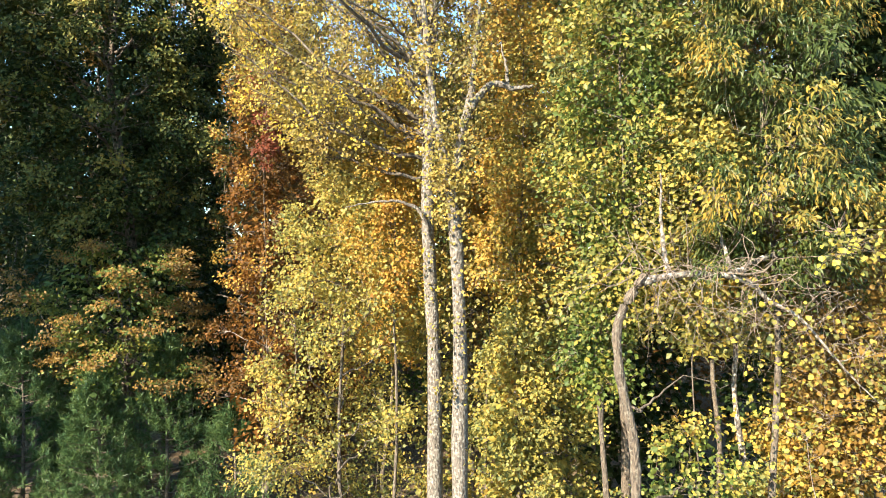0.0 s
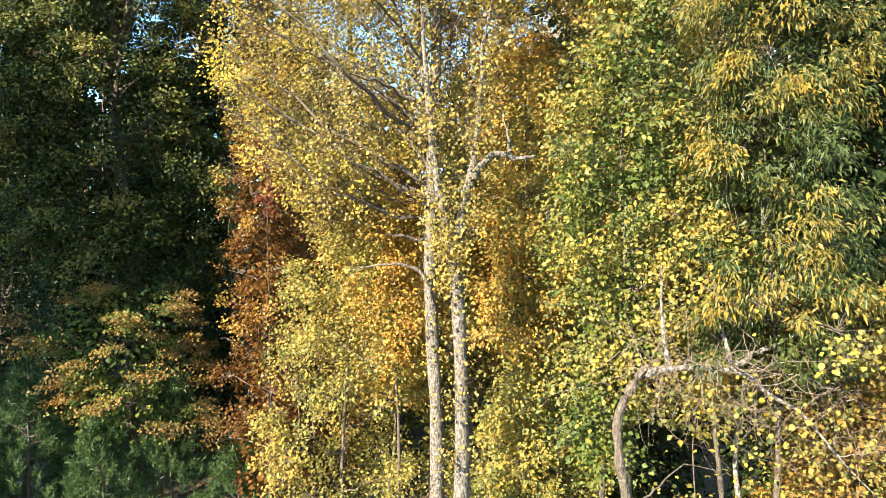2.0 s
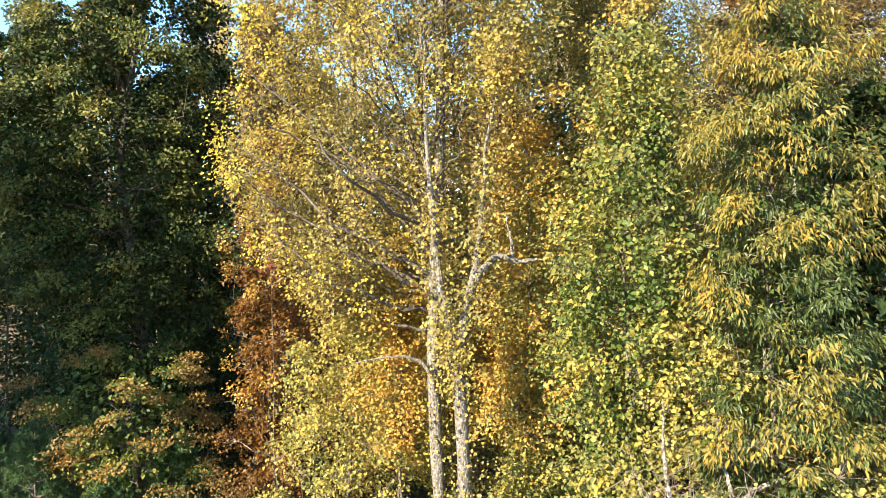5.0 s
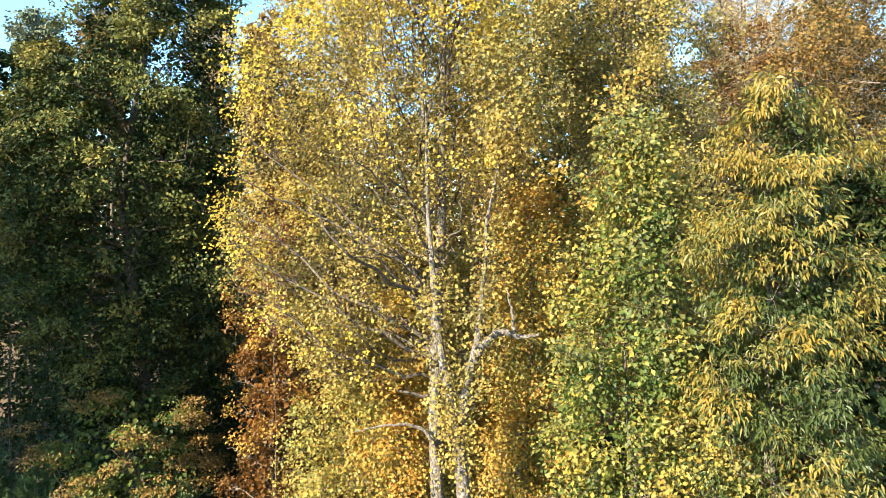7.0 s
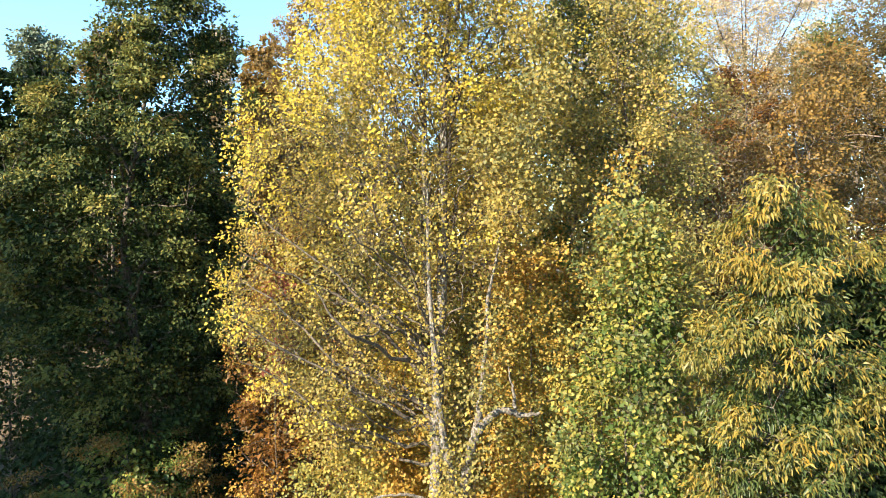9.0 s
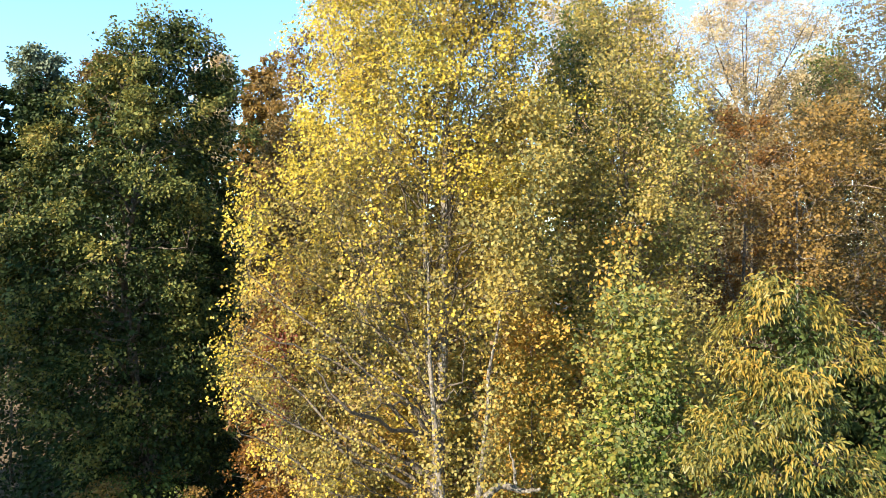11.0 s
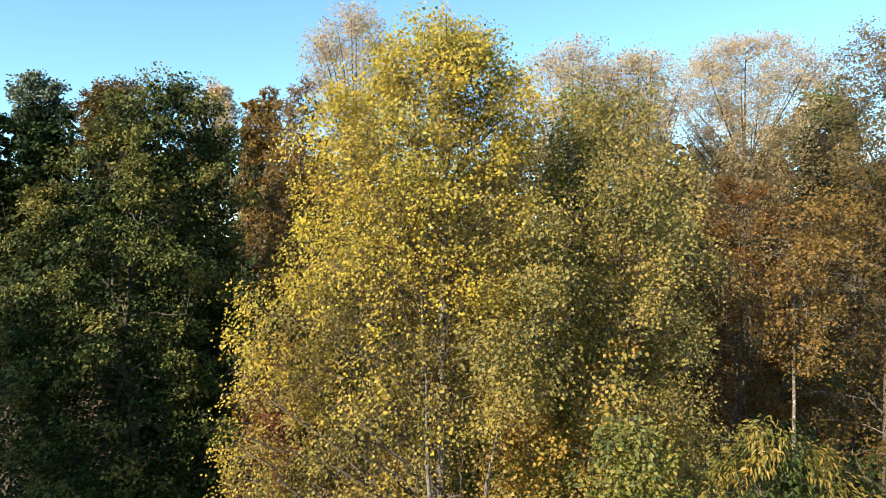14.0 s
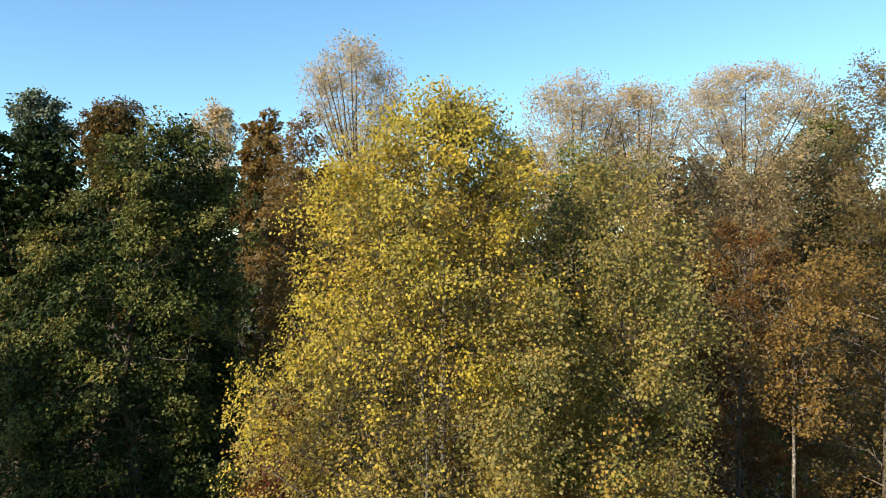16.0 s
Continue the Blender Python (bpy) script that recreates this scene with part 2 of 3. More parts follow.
def tree(name, label, x, y, profile, radius, leaves, bark, clusters=160, per=60, size=(0.11, 0.095), shape="broad", seed=1, stems=None, spread=0.18,
         hollow=0.5, limbs=14, rise=0.7, droop=0.0, category="tree", group="", twiggy=2, flat=0.85, clump=0.9, each=7, sides=8, trunk_top=0.93, deep=1.0,
         even=0.8, inner=None, share=0.5, fill=2500, fill_size=2.0, fill_reach=0.62, sprouts=0, window=0.0, lumpy=0.3, fan=0, thin_front=0.0, lift=0.5, twig_bark=None, bare=0.0, stem_bark=None):
    """A tree on the ground: trunk, limbs, twigs, and a crown of single leaves in bunches, the bunches gathered on
    boughs.
    profile: rows of height, sideways shift of the middle, radius. inner: leaves further in, another hue and mostly
    darker, so the boughs' shade is coloured in."""
    rng = np.random.default_rng(seed)
    z0 = float(ground_height(x, y)) - 0.1
    e = thing(name, x, y, z0, label, category, group)
    prof = np.array(sorted(profile), dtype=float)
    zs, cx, cr = prof[:, 0] - z0, prof[:, 1], prof[:, 2]
    top, low = zs[-1], zs[0]
    if stems is None:
        k = 7
        hz = np.linspace(0, top * trunk_top, k)
        tx = np.interp(hz, zs, cx) * np.clip(hz / max(low, 0.1), 0, 1)
        tx[0] = 0
        pts = np.stack([tx + rng.normal(0, 0.10, k) * (hz > 0), rng.normal(0, 0.10, k) * (hz > 0), hz, radius * (1 - 0.88 * (hz / top))], 1)
        stems = [pts]
        if fan:
            fork = low + 0.12 * (top - low)
            stems = [np.array([[0, 0, 0, radius], [0, 0, fork * 0.6, radius * 0.8], [cx[0], 0, fork, radius * 0.6], [cx[-1], 0, fork + 0.45 * (top - fork), radius * 0.4], [cx[-1], 0, top * 0.985, 0.02]])]
            for q in range(fan):
                h0, a = fork - 0.5 + 0.30 * (top - fork) * rng.random(), q * 2.39996 + rng.normal(0, 0.2)
                h1 = fork + (top - fork) * (0.45 + 0.5 * rng.random())
                r1 = np.interp(h1, zs, cr) * 0.9
                ux, uy = math.cos(a) * r1, math.sin(a) * r1
                stems.append(np.array([[0, 0, h0, radius * 0.42], [ux * 0.35, uy * 0.35, h0 + 0.35 * (h1 - h0), radius * 0.28], [ux * 0.75, uy * 0.75, h0 + 0.75 * (h1 - h0), radius * 0.16], [ux, uy, h1, 0.012]]))
    else:
        stems = [np.array([[px, py, pz - z0, pr] for px, py, pz, pr in st], dtype=float) for st in stems]
    lines = [smooth_line(st, 40, rng, 0.010) for st in stems]
    lines[0][0, 3] *= 1.35
    for i, ln in enumerate(lines):
        ln[1:, 3] *= 1 + rng.normal(0, 0.08, len(ln) - 1)
        v, f = tubes([ln], sides)
        nm = "stem" if i else "trunk"
        part(nm, mesh_from(nm, v, [f], True), (stem_bark or bark) if i else bark, e)
    limb_lines = []
    stem_pts = np.concatenate(lines)
    for i in range(limbs):
        u = (i + 0.5) / limbs
        h = low + (top - low) * (0.06 + 0.88 * u) + rng.normal(0, 0.15)
        r, c = np.interp(h, zs, cr), np.interp(h, zs, cx)
        a = i * 2.39996 + rng.normal(0, 0.3)
        end = np.array([c + math.cos(a) * r * 0.85, math.sin(a) * r * 0.85 * deep, h])
        away = np.linalg.norm(stem_pts[:, :2] - end[:2], axis=1)
        want = h - rise * (0.25 + 0.95 * u) * away
        start = stem_pts[np.argmin(np.abs(stem_pts[:, 2] - want) + 0.5 * away)]
        mid = 0.55 * start[:3] + 0.45 * end + np.array([0, 0, (0.04 if rise > 0.9 else 0.10) * r]) + rng.normal(0, 0.10 * r, 3)
        rad = min(0.5 * start[3] + 0.004, 0.010 + 0.013 * away.min() + 0.007 * r)
        limb_lines.append(smooth_line(np.array([[*start[:3], rad], [*mid, rad * 0.6], [*end, rad * 0.2]]), 14, rng, 0.08))
    for ln in limb_lines:
        v, f = tubes([ln], 5)
        part("limb", mesh_from("limb", v, [f], True), twig_bark or bark, e)
    nodes = np.concatenate([stem_pts] + limb_lines) if limb_lines else stem_pts
    # boughs, then bunches on them
    grid = np.linspace(low, top, 200)
    dens = np.cumsum(np.interp(grid, zs, cr) ** even + 0.05)
    count = max(3, clusters // each)
    centres, homes = [], []
    for q in range(count):
        h = np.interp((q + rng.random()) / count * dens[-1], dens, grid)
        a = q * 2.39996 + rng.normal(0, 0.5)
        bulge = 1 + lumpy * noise.noise(Vector((math.cos(a) * 1.6 + seed * 7.1, math.sin(a) * 1.6, h * 0.55)))
        r = np.interp(h, zs, cr)
        cl = min(clump * (0.65 + 0.7 * rng.random()), 0.25 + 0.6 * r)
        rr = max(r * bulge - cl * 0.55, 0.0) * rng.random() ** (0.5 * (1 - hollow) + 0.03)
        home = np.array([np.interp(h, zs, cx) + math.cos(a) * rr, math.sin(a) * rr * deep, min(h, top - 0.35 * cl)])
        if thin_front and home[1] < -0.25 * r and home[2] < 0.70 * top and rng.random() < thin_front:
            continue
        if window and home[1] < 0.6 and -1.6 < home[0] < 2.6 and home[2] < (0.74 if abs(home[0]) < 1.1 else 0.62) * top and rng.random() < window:
            continue
        m = max(3, int(each * (0.5 + rng.random())))
        d = rng.normal(0, 1, (m, 3))
        d /= np.linalg.norm(d, axis=1)[:, None]
        d[:, 2] = np.where(rng.random(m) < 0.75, np.abs(d[:, 2]), d[:, 2])
        d *= cl * rng.random(m)[:, None] ** 0.25 * np.array([1, 1, flat])
        centres.append(home + d)
        homes.append(np.repeat(home[None], m, 0))
    centres, homes = np.concatenate(centres), np.concatenate(homes)
    if sprouts:
        lower = np.concatenate(lines[:2])
        pick = lower[rng.integers(0, len(lower), sprouts)]
        pick = pick[pick[:, 2] > 4]
        off = rng.normal(0, 1, (len(pick), 3)) * np.array([0.20, 0.20, 0.1]) + np.array([0, -0.12, 0])
        centres, homes = np.concatenate([centres, pick[:, :3] + off]), np.concatenate([homes, pick[:, :3]])
    twigs, places, axes, faces, shade = [], [], [], [], []
    boughs = {}
    for c, home in zip(centres, homes):
        key = tuple(home)
        if key not in boughs:
            dist = np.linalg.norm(nodes[:, :3] - home, axis=1) + 1.2 * np.clip(nodes[:, 2] - home[2] + 0.1, 0, None)
            st = nodes[np.argmin(dist)]
            far = float(np.linalg.norm(st[:3] - home))
            br = min(st[3] * 0.8, 0.012 + 0.011 * far)
            bend = 0.45 * st[:3] + 0.55 * home + np.array([0, 0, 0.10 * far]) + rng.normal(0, 0.06 * far, 3)
            if far > 0.15:
                twigs.append(smooth_line(np.array([[*st[:3], br], [*bend, br * 0.75], [*home, br * 0.5]]), 6, rng, 0.015))
            boughs[key] = (br, home if far < 0.4 else 0.3 * bend + 0.7 * home)
        br, root = boughs[key]
        far = float(np.linalg.norm(c - root))
        mid = 0.5 * (root + c) + np.array([0, 0, 0.08 * far]) + rng.normal(0, 0.04, 3)
        tr = min(br * 0.6, 0.006 + 0.006 * far)
        if y < 24:
            twigs.append(smooth_line(np.array([[*root, tr], [*mid, tr * 0.7], [*c, tr * 0.35]]), 4))
        elif y < 46:
            twigs.append(np.array([[*root, tr], [*c, tr * 0.4]]))
        m = max(3, int(per * (0.4 + 1.2 * rng.random()) * (1 - bare * min(max(1.45 - 1.5 * (c[2] - low) / (top - low), 0), 1))))
        if c is not home and np.linalg.norm(c - home) < 0.45 and sprouts and c[2] < low:
            m = 12
        off = np.clip(rng.normal(0, 1, (m, 3)), -1.5, 1.5) * np.array([1, 1, flat]) * spread * (0.6 + 0.8 * rng.random())
        back = rng.random(m)[:, None] ** 2 * 0.4
        places.append(c + off + (mid - c) * back)
        out = c - np.array([np.interp(c[2], zs, cx), 0, c[2]])
        out /= np.linalg.norm(out) + 1e-6
        ball = (c - home) / (np.linalg.norm(c - home) + 1e-6)
        axes.append(off / (np.linalg.norm(off, axis=1)[:, None] + 1e-6) * 0.5 + out * 0.35 + np.array([0, 0, -0.25 - droop]))
        faces.append(np.repeat((out * 0.25 + 0.65 * ball + np.array([0, 0, 0.2]) + LIGHT_WAY * 0.5 + rng.normal(0, 0.35, 3))[None], m, 0))
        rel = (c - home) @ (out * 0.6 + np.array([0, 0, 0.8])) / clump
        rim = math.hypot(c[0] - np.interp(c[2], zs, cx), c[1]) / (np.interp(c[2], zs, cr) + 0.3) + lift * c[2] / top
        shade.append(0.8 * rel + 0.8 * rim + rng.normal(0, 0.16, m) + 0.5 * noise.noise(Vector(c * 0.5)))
        for q in off[:twiggy if y < 24 else 0]:
            twigs.append(np.array([[*c, tr * 0.45], [*(c + q * 1.1), tr * 0.2]]))
    v, f = tubes(twigs, 3)
    tagged(part("twig_tangle", mesh_from("twig_tangle", v, [f], True), twig_bark or TWIG, e), kind="stuff")
    places, axes, faces, shade = np.concatenate(places), np.concatenate(axes), np.concatenate(faces), np.concatenate(shade)
    # the leafy inside of the crown
    if fill:
        h = np.interp(rng.random(fill) * dens[-1], dens, grid)
        a, rr = rng.random(fill) * 6.2832, fill_reach * np.sqrt(rng.random(fill)) * np.interp(h, zs, cr)
        if window:
            a = a % np.pi
        deepest = np.stack([np.interp(h, zs, cx) + np.cos(a) * rr, np.sin(a) * rr * deep, h - 0.04 * (top - low)], 1)
        way = np.stack([np.cos(a), np.sin(a), -0.6 + 0 * a], 1)
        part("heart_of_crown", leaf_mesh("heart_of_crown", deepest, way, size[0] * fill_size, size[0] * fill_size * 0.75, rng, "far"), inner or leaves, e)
    if inner is None:
        part("crown", leaf_mesh("crown", places, axes, size[0], size[1], rng, shape, faces), leaves, e)
    else:
        # split by rim and height, as light would fall: outer colour there, inner elsewhere
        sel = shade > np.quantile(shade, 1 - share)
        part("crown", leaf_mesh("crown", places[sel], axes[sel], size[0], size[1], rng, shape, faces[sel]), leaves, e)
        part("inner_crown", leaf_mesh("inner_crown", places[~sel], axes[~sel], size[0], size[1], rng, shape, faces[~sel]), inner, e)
    return e


def pine(label, x, y, top, spread, seed):
    """A young pine: whorls of boughs that end in upturned brushes of needles."""
    rng = np.random.default_rng(seed)
    z0 = float(ground_height(x, y)) - 0.1
    e = thing("pine_tree", x, y, z0, label, "pine tree", "young pines")
    h = top - z0
    ln = smooth_line(np.array([[0, 0, 0, 0.09], [0.05, 0.03, h * 0.5, 0.06], [0, 0, h, 0.012]]), 14, rng, 0.01)
    v, f = tubes([ln], 7)
    part("trunk", mesh_from("trunk", v, [f], True), GREY_BARK, e)
    boughs, tips = [], []
    for z in np.arange(h * 0.12, h * 0.97, 0.30):
        r = spread * (1 - z / h) ** 0.75 + 0.12
        for i in range(6):
            a = rng.random() * 6.283
            end = np.array([math.cos(a) * r, math.sin(a) * r, z + 0.35 * r])
            boughs.append(smooth_line(np.array([[0, 0, z, 0.022], [end[0] * 0.5, end[1] * 0.5, z + 0.08 * r, 0.015], [*end, 0.006]]), 6))
            for k in range(5):
                u = 0.4 + 0.6 * k / 4
                p = np.array([end[0] * u, end[1] * u, z + 0.35 * r * u * u]) + rng.normal(0, 0.10, 3)
                tips.append((p, np.array([math.cos(a) * 0.5, math.sin(a) * 0.5, 0.9])))
    tips.append((np.array([0, 0, h]), np.array([0, 0, 1.0])))
    v, f = tubes(boughs, 4)
    tagged(part("bough_whorl", mesh_from("bough_whorl", v, [f], True), GREY_BARK, e), kind="stuff")
    places, axes = [], []
    for p, d in tips:
        m = 36
        d = d / np.linalg.norm(d)
        places.append(p + d * (rng.random(m)[:, None] * 0.46))
        axes.append(d * 0.9 + rng.normal(0, 0.42, (m, 3)))
    places, axes = np.concatenate(places), np.concatenate(axes)
    part("foliage", leaf_mesh("foliage", places, axes, 0.24, 0.032, rng, "needle", fold=0.0), NEEDLE, e)
    return e


# ---- ground: one sheet of leaf litter to the horizon ----
def build_ground():
    xs = np.concatenate([[-2500, -900, -300, -120], np.linspace(-60, 60, 61), [120, 300, 900, 2500]])
    ys = np.concatenate([[-900, -250, -60], np.linspace(-30, 90, 61), [130, 250, 600, 1500, 3500]])
    gx, gy = np.meshgrid(xs, ys, indexing="ij")
    gz = ground_height(np.clip(gx, -70, 70), gy)
    rng = np.random.default_rng(3)
    gz = gz + rng.normal(0, 0.05, gz.shape)
    i, j = np.meshgrid(np.arange(len(xs) - 1), np.arange(len(ys) - 1), indexing="ij")
    k = len(ys)
    f = np.stack([i * k + j, (i + 1) * k + j, (i + 1) * k + j + 1, i * k + j + 1], -1).reshape(-1, 4)
    me = mesh_from("ground", np.stack([gx, gy, gz], -1).reshape(-1, 3), [f], True)
    m, nodes, links, bsdf = nodes_of("leaf litter")
    coord = nodes.new("ShaderNodeTexCoord")
    vor = nodes.new("ShaderNodeTexVoronoi")
    vor.inputs["Scale"].default_value = 14
    links.new(coord.outputs["Object"], vor.inputs["Vector"])
    big = nodes.new("ShaderNodeTexNoise")
    big.inputs["Scale"].default_value, big.inputs["Detail"].default_value = 0.6, 5
    links.new(coord.outputs["Object"], big.inputs["Vector"])
    mix = nodes.new("ShaderNodeMix")
    mix.inputs[0].default_value = 0.5
    links.new(vor.outputs["Color"], mix.inputs[2])
    links.new(big.outputs["Fac"], mix.inputs[3])
    ramp = ramp_node(nodes, [(0.25, (0.025, 0.02, 0.012)), (0.5, (0.085, 0.055, 0.028)), (0.75, (0.15, 0.095, 0.04))])
    links.new(mix.outputs[0], ramp.inputs["Fac"])
    links.new(ramp.outputs["Color"], bsdf.inputs["Base Color"])
    bsdf.inputs["Roughness"].default_value = 0.95
    bump = nodes.new("ShaderNodeBump")
    bump.inputs["Distance"].default_value = 0.02
    links.new(vor.outputs["Distance"], bump.inputs["Height"])
    links.new(bump.outputs[0], bsdf.inputs["Normal"])
    me.materials.append(m)
    tagged(new("ground", me), "brown forest floor covered in fallen leaves", "ground", kind="structure")


build_ground()

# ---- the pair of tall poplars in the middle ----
# autumn gold outside; the duller inside and foot also put shade into the colour
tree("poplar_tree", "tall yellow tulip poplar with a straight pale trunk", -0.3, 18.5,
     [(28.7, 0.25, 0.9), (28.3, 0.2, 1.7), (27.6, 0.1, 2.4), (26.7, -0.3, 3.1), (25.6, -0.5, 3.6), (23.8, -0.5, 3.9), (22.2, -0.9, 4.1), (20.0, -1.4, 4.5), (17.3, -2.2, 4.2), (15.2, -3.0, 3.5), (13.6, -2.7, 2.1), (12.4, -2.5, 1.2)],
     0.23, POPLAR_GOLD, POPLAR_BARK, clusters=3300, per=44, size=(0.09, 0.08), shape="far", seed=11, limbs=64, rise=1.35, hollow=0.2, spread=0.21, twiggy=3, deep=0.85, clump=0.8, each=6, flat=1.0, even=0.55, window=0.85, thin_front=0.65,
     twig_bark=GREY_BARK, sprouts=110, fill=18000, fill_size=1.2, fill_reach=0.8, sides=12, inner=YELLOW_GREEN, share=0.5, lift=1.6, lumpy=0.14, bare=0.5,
     stems=[[(0, 0, -1.6, 0.23), (0, 0, 7.5, 0.19), (-0.15, 0, 10.6, 0.17), (-0.15, 0, 13, 0.165), (0.0, 0.1, 17, 0.145), (0.0, 0.1, 22, 0.095), (0.35, 0, 28.6, 0.02)],
            [(-0.05, 0, 15.0, 0.09), (-0.5, -0.1, 17.0, 0.075), (-0.55, 0, 20, 0.055), (-0.5, 0, 25, 0.02)],
            [(-0.14, -0.1, 10.2, 0.065), (-0.28, -0.3, 10.75, 0.055), (-0.5, -0.4, 11.15, 0.05), (-0.95, -0.45, 11.32, 0.04), (-1.5, -0.5, 11.3, 0.03), (-2.4, -0.6, 11.1, 0.012)]])
tree("poplar_tree", "forked tulip poplar with pale mottled bark", 0.3, 16.6,
     [(23.4, 1.6, 0.5), (22, 1.5, 1.5), (20.0, 1.2, 1.8), (18.4, 0.9, 1.2)],
     0.21, YELLOW_GREEN, POPLAR_BARK, clusters=230, per=36, size=(0.10, 0.09), shape="far", seed=12, limbs=10, hollow=0.5, spread=0.24, twiggy=3, clump=0.8, flat=1.0, twig_bark=GREY_BARK, sprouts=240, fill=0, sides=12,
     stems=[[(0, 0, -1.6, 0.21), (0.04, 0, 7.8, 0.175), (-0.05, 0, 10.6, 0.155), (-0.26, 0, 11.8, 0.12), (-0.5, 0, 12.8, 0.10), (-0.72, 0, 14.6, 0.08), (-0.95, 0.3, 17, 0.055), (-1.0, 0.4, 20, 0.02)],
            [(-0.20, 0, 11.2, 0.11), (0.0, -0.05, 12.6, 0.11), (0.26, -0.1, 13.7, 0.10), (0.36, -0.1, 14.6, 0.062), (0.50, 0, 15.6, 0.046), (0.52, 0.1, 16.8, 0.038), (0.80, 0.2, 18.0, 0.026), (0.92, 0.4, 19.0, 0.012)],
            [(0.10, -0.1, 12.9, 0.09), (0.36, -0.2, 13.6, 0.095), (0.85, -0.3, 14.05, 0.09), (1.35, -0.3, 13.88, 0.07), (1.8, -0.3, 13.98, 0.03)],
            [(1.25, -0.3, 13.95, 0.05), (1.2, -0.25, 14.4, 0.035), (1.05, -0.2, 15.1, 0.012)]])

# ---- trees beside and behind the pair ----
tree("maple_tree", "broad tree with green and gold leaves", 5.0, 19.8, [(27.2, -0.5, 0.8), (26.2, -0.4, 1.8), (24.2, 0.0, 2.5), (21.5, 0.1, 2.7), (18.5, 0.5, 2.2), (15.0, 0.7, 1.9), (11.5, 0.6, 1.3)],
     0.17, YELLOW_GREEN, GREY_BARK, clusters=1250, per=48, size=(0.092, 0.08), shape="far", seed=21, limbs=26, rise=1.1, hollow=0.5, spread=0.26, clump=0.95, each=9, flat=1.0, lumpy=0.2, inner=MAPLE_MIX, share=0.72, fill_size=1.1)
tree("slender_tree", "slender dark green tree", 4.2, 23.0, [(28.2, 0, 0.5), (27, 0, 1.3), (24.5, 0, 1.9), (20, 0, 2.0), (16, 0, 1.4)],
     0.14, GREEN, GREY_BARK, clusters=200, per=45, size=(0.11, 0.08), shape="far", seed=22, limbs=10)
tree("understorey_tree", "small tree with green and yellow leaves", 3.9, 14.6, [(18.9, 0.0, 0.3), (18.0, 0.1, 0.8), (16.6, 0.1, 1.3), (15.0, 0.1, 1.7), (13.5, 0.0, 1.9), (11.5, 0.0, 1.7), (9.5, -0.4, 1.2), (7, -0.6, 0.9)],
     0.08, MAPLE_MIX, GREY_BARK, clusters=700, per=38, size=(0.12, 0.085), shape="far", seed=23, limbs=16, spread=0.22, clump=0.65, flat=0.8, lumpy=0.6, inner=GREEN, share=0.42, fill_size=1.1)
tree("understorey_tree", "slight young tree in clear yellow leaf", 5.1, 13.7, [(13.2, 0.0, 0.5), (12.3, 0, 1.2), (10.6, 0.1, 1.7), (9.2, 0.1, 1.5), (8.0, 0, 0.8)],
     0.03, LOW_YELLOW, GREY_BARK, clusters=240, per=32, size=(0.088, 0.08), seed=33, limbs=12, spread=0.22, clump=0.55, fill=600, twiggy=3)
# gold tops are partly sunlight put into the colour, the green inside partly shade
tree("lance_leaf_tree", "tree with drooping lance leaves, green with gold tips", 6.1, 12.9, [(19.1, 0.2, 0.6), (18.2, 0.2, 1.2), (16.5, 0.1, 1.6), (14.2, 0.0, 1.8), (12, 0.1, 2.0), (10.3, 0.3, 2.0), (9.2, 0.3, 1.4)],
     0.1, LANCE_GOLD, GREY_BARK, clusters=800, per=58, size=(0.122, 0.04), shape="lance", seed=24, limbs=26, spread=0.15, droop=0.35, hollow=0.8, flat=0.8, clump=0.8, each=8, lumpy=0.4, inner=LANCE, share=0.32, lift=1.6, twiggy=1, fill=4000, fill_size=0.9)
# added dark foliage: stands in for the deep shade right of the lance tree
tree("dark_green_tree", "small dark green tree standing in for a shaded gap", 9.0, 14.2, [(18.0, 0, 0.6), (17.0, 0, 1.3), (14.5, 0, 1.8), (12.5, 0, 1.8), (10.6, 0, 1.2)],
     0.1, SHADED_GREEN, GREY_BARK, clusters=260, per=30, size=(0.15, 0.08), shape="far", seed=35, limbs=14, fill=2500, fill_reach=0.8, inner=SHADED_GREEN, share=0.3, twig_bark=GREY_BARK)
tree("orange_tree", "tree in orange autumn leaf", 3.0, 23.6, [(18.5, 0, 0.8), (17.4, 0, 1.8), (15, 0.2, 2.4), (11, 0.4, 2.5), (6, 0, 2.0)],
     0.13, ORANGE, GREY_BARK, clusters=320, per=44, size=(0.12, 0.10), shape="far", seed=25, limbs=12, spread=0.24)
tree("orange_tree", "round-topped small tree in golden orange leaf", -1.5, 19.5, [(14.3, 0, 0.5), (13.7, 0, 1.0), (12.4, 0, 1.3), (10, 0, 1.3), (8, 0, 0.9)],
     0.07, ORANGE, GREY_BARK, clusters=210, per=42, size=(0.105, 0.09), shape="far", seed=45, limbs=10, spread=0.2, clump=0.55, fill=900, fill_size=1.1)
tree("orange_tree", "slender tree with orange sprays at its top", 3.8, 16.2, [(20.2, 0.1, 0.5), (19.4, 0.1, 1.1), (18.2, 0.0, 1.5), (16.6, -0.1, 1.2)],
     0.06, ORANGE, GREY_BARK, clusters=90, per=24, size=(0.11, 0.09), shape="far", seed=46, limbs=12, spread=0.2, clump=0.5, lumpy=0.6, fill=0, inner=LOW_YELLOW, share=0.6)
tree("orange_tree", "small tree in golden orange leaf", -2.2, 27.0, [(14.2, 0, 0.7), (13, 0, 1.5), (10, 0, 2.3), (6, 0, 2.2)],
     0.10, ORANGE, GREY_BARK, clusters=200, per=50, size=(0.125, 0.105), shape="far", seed=26, limbs=8)
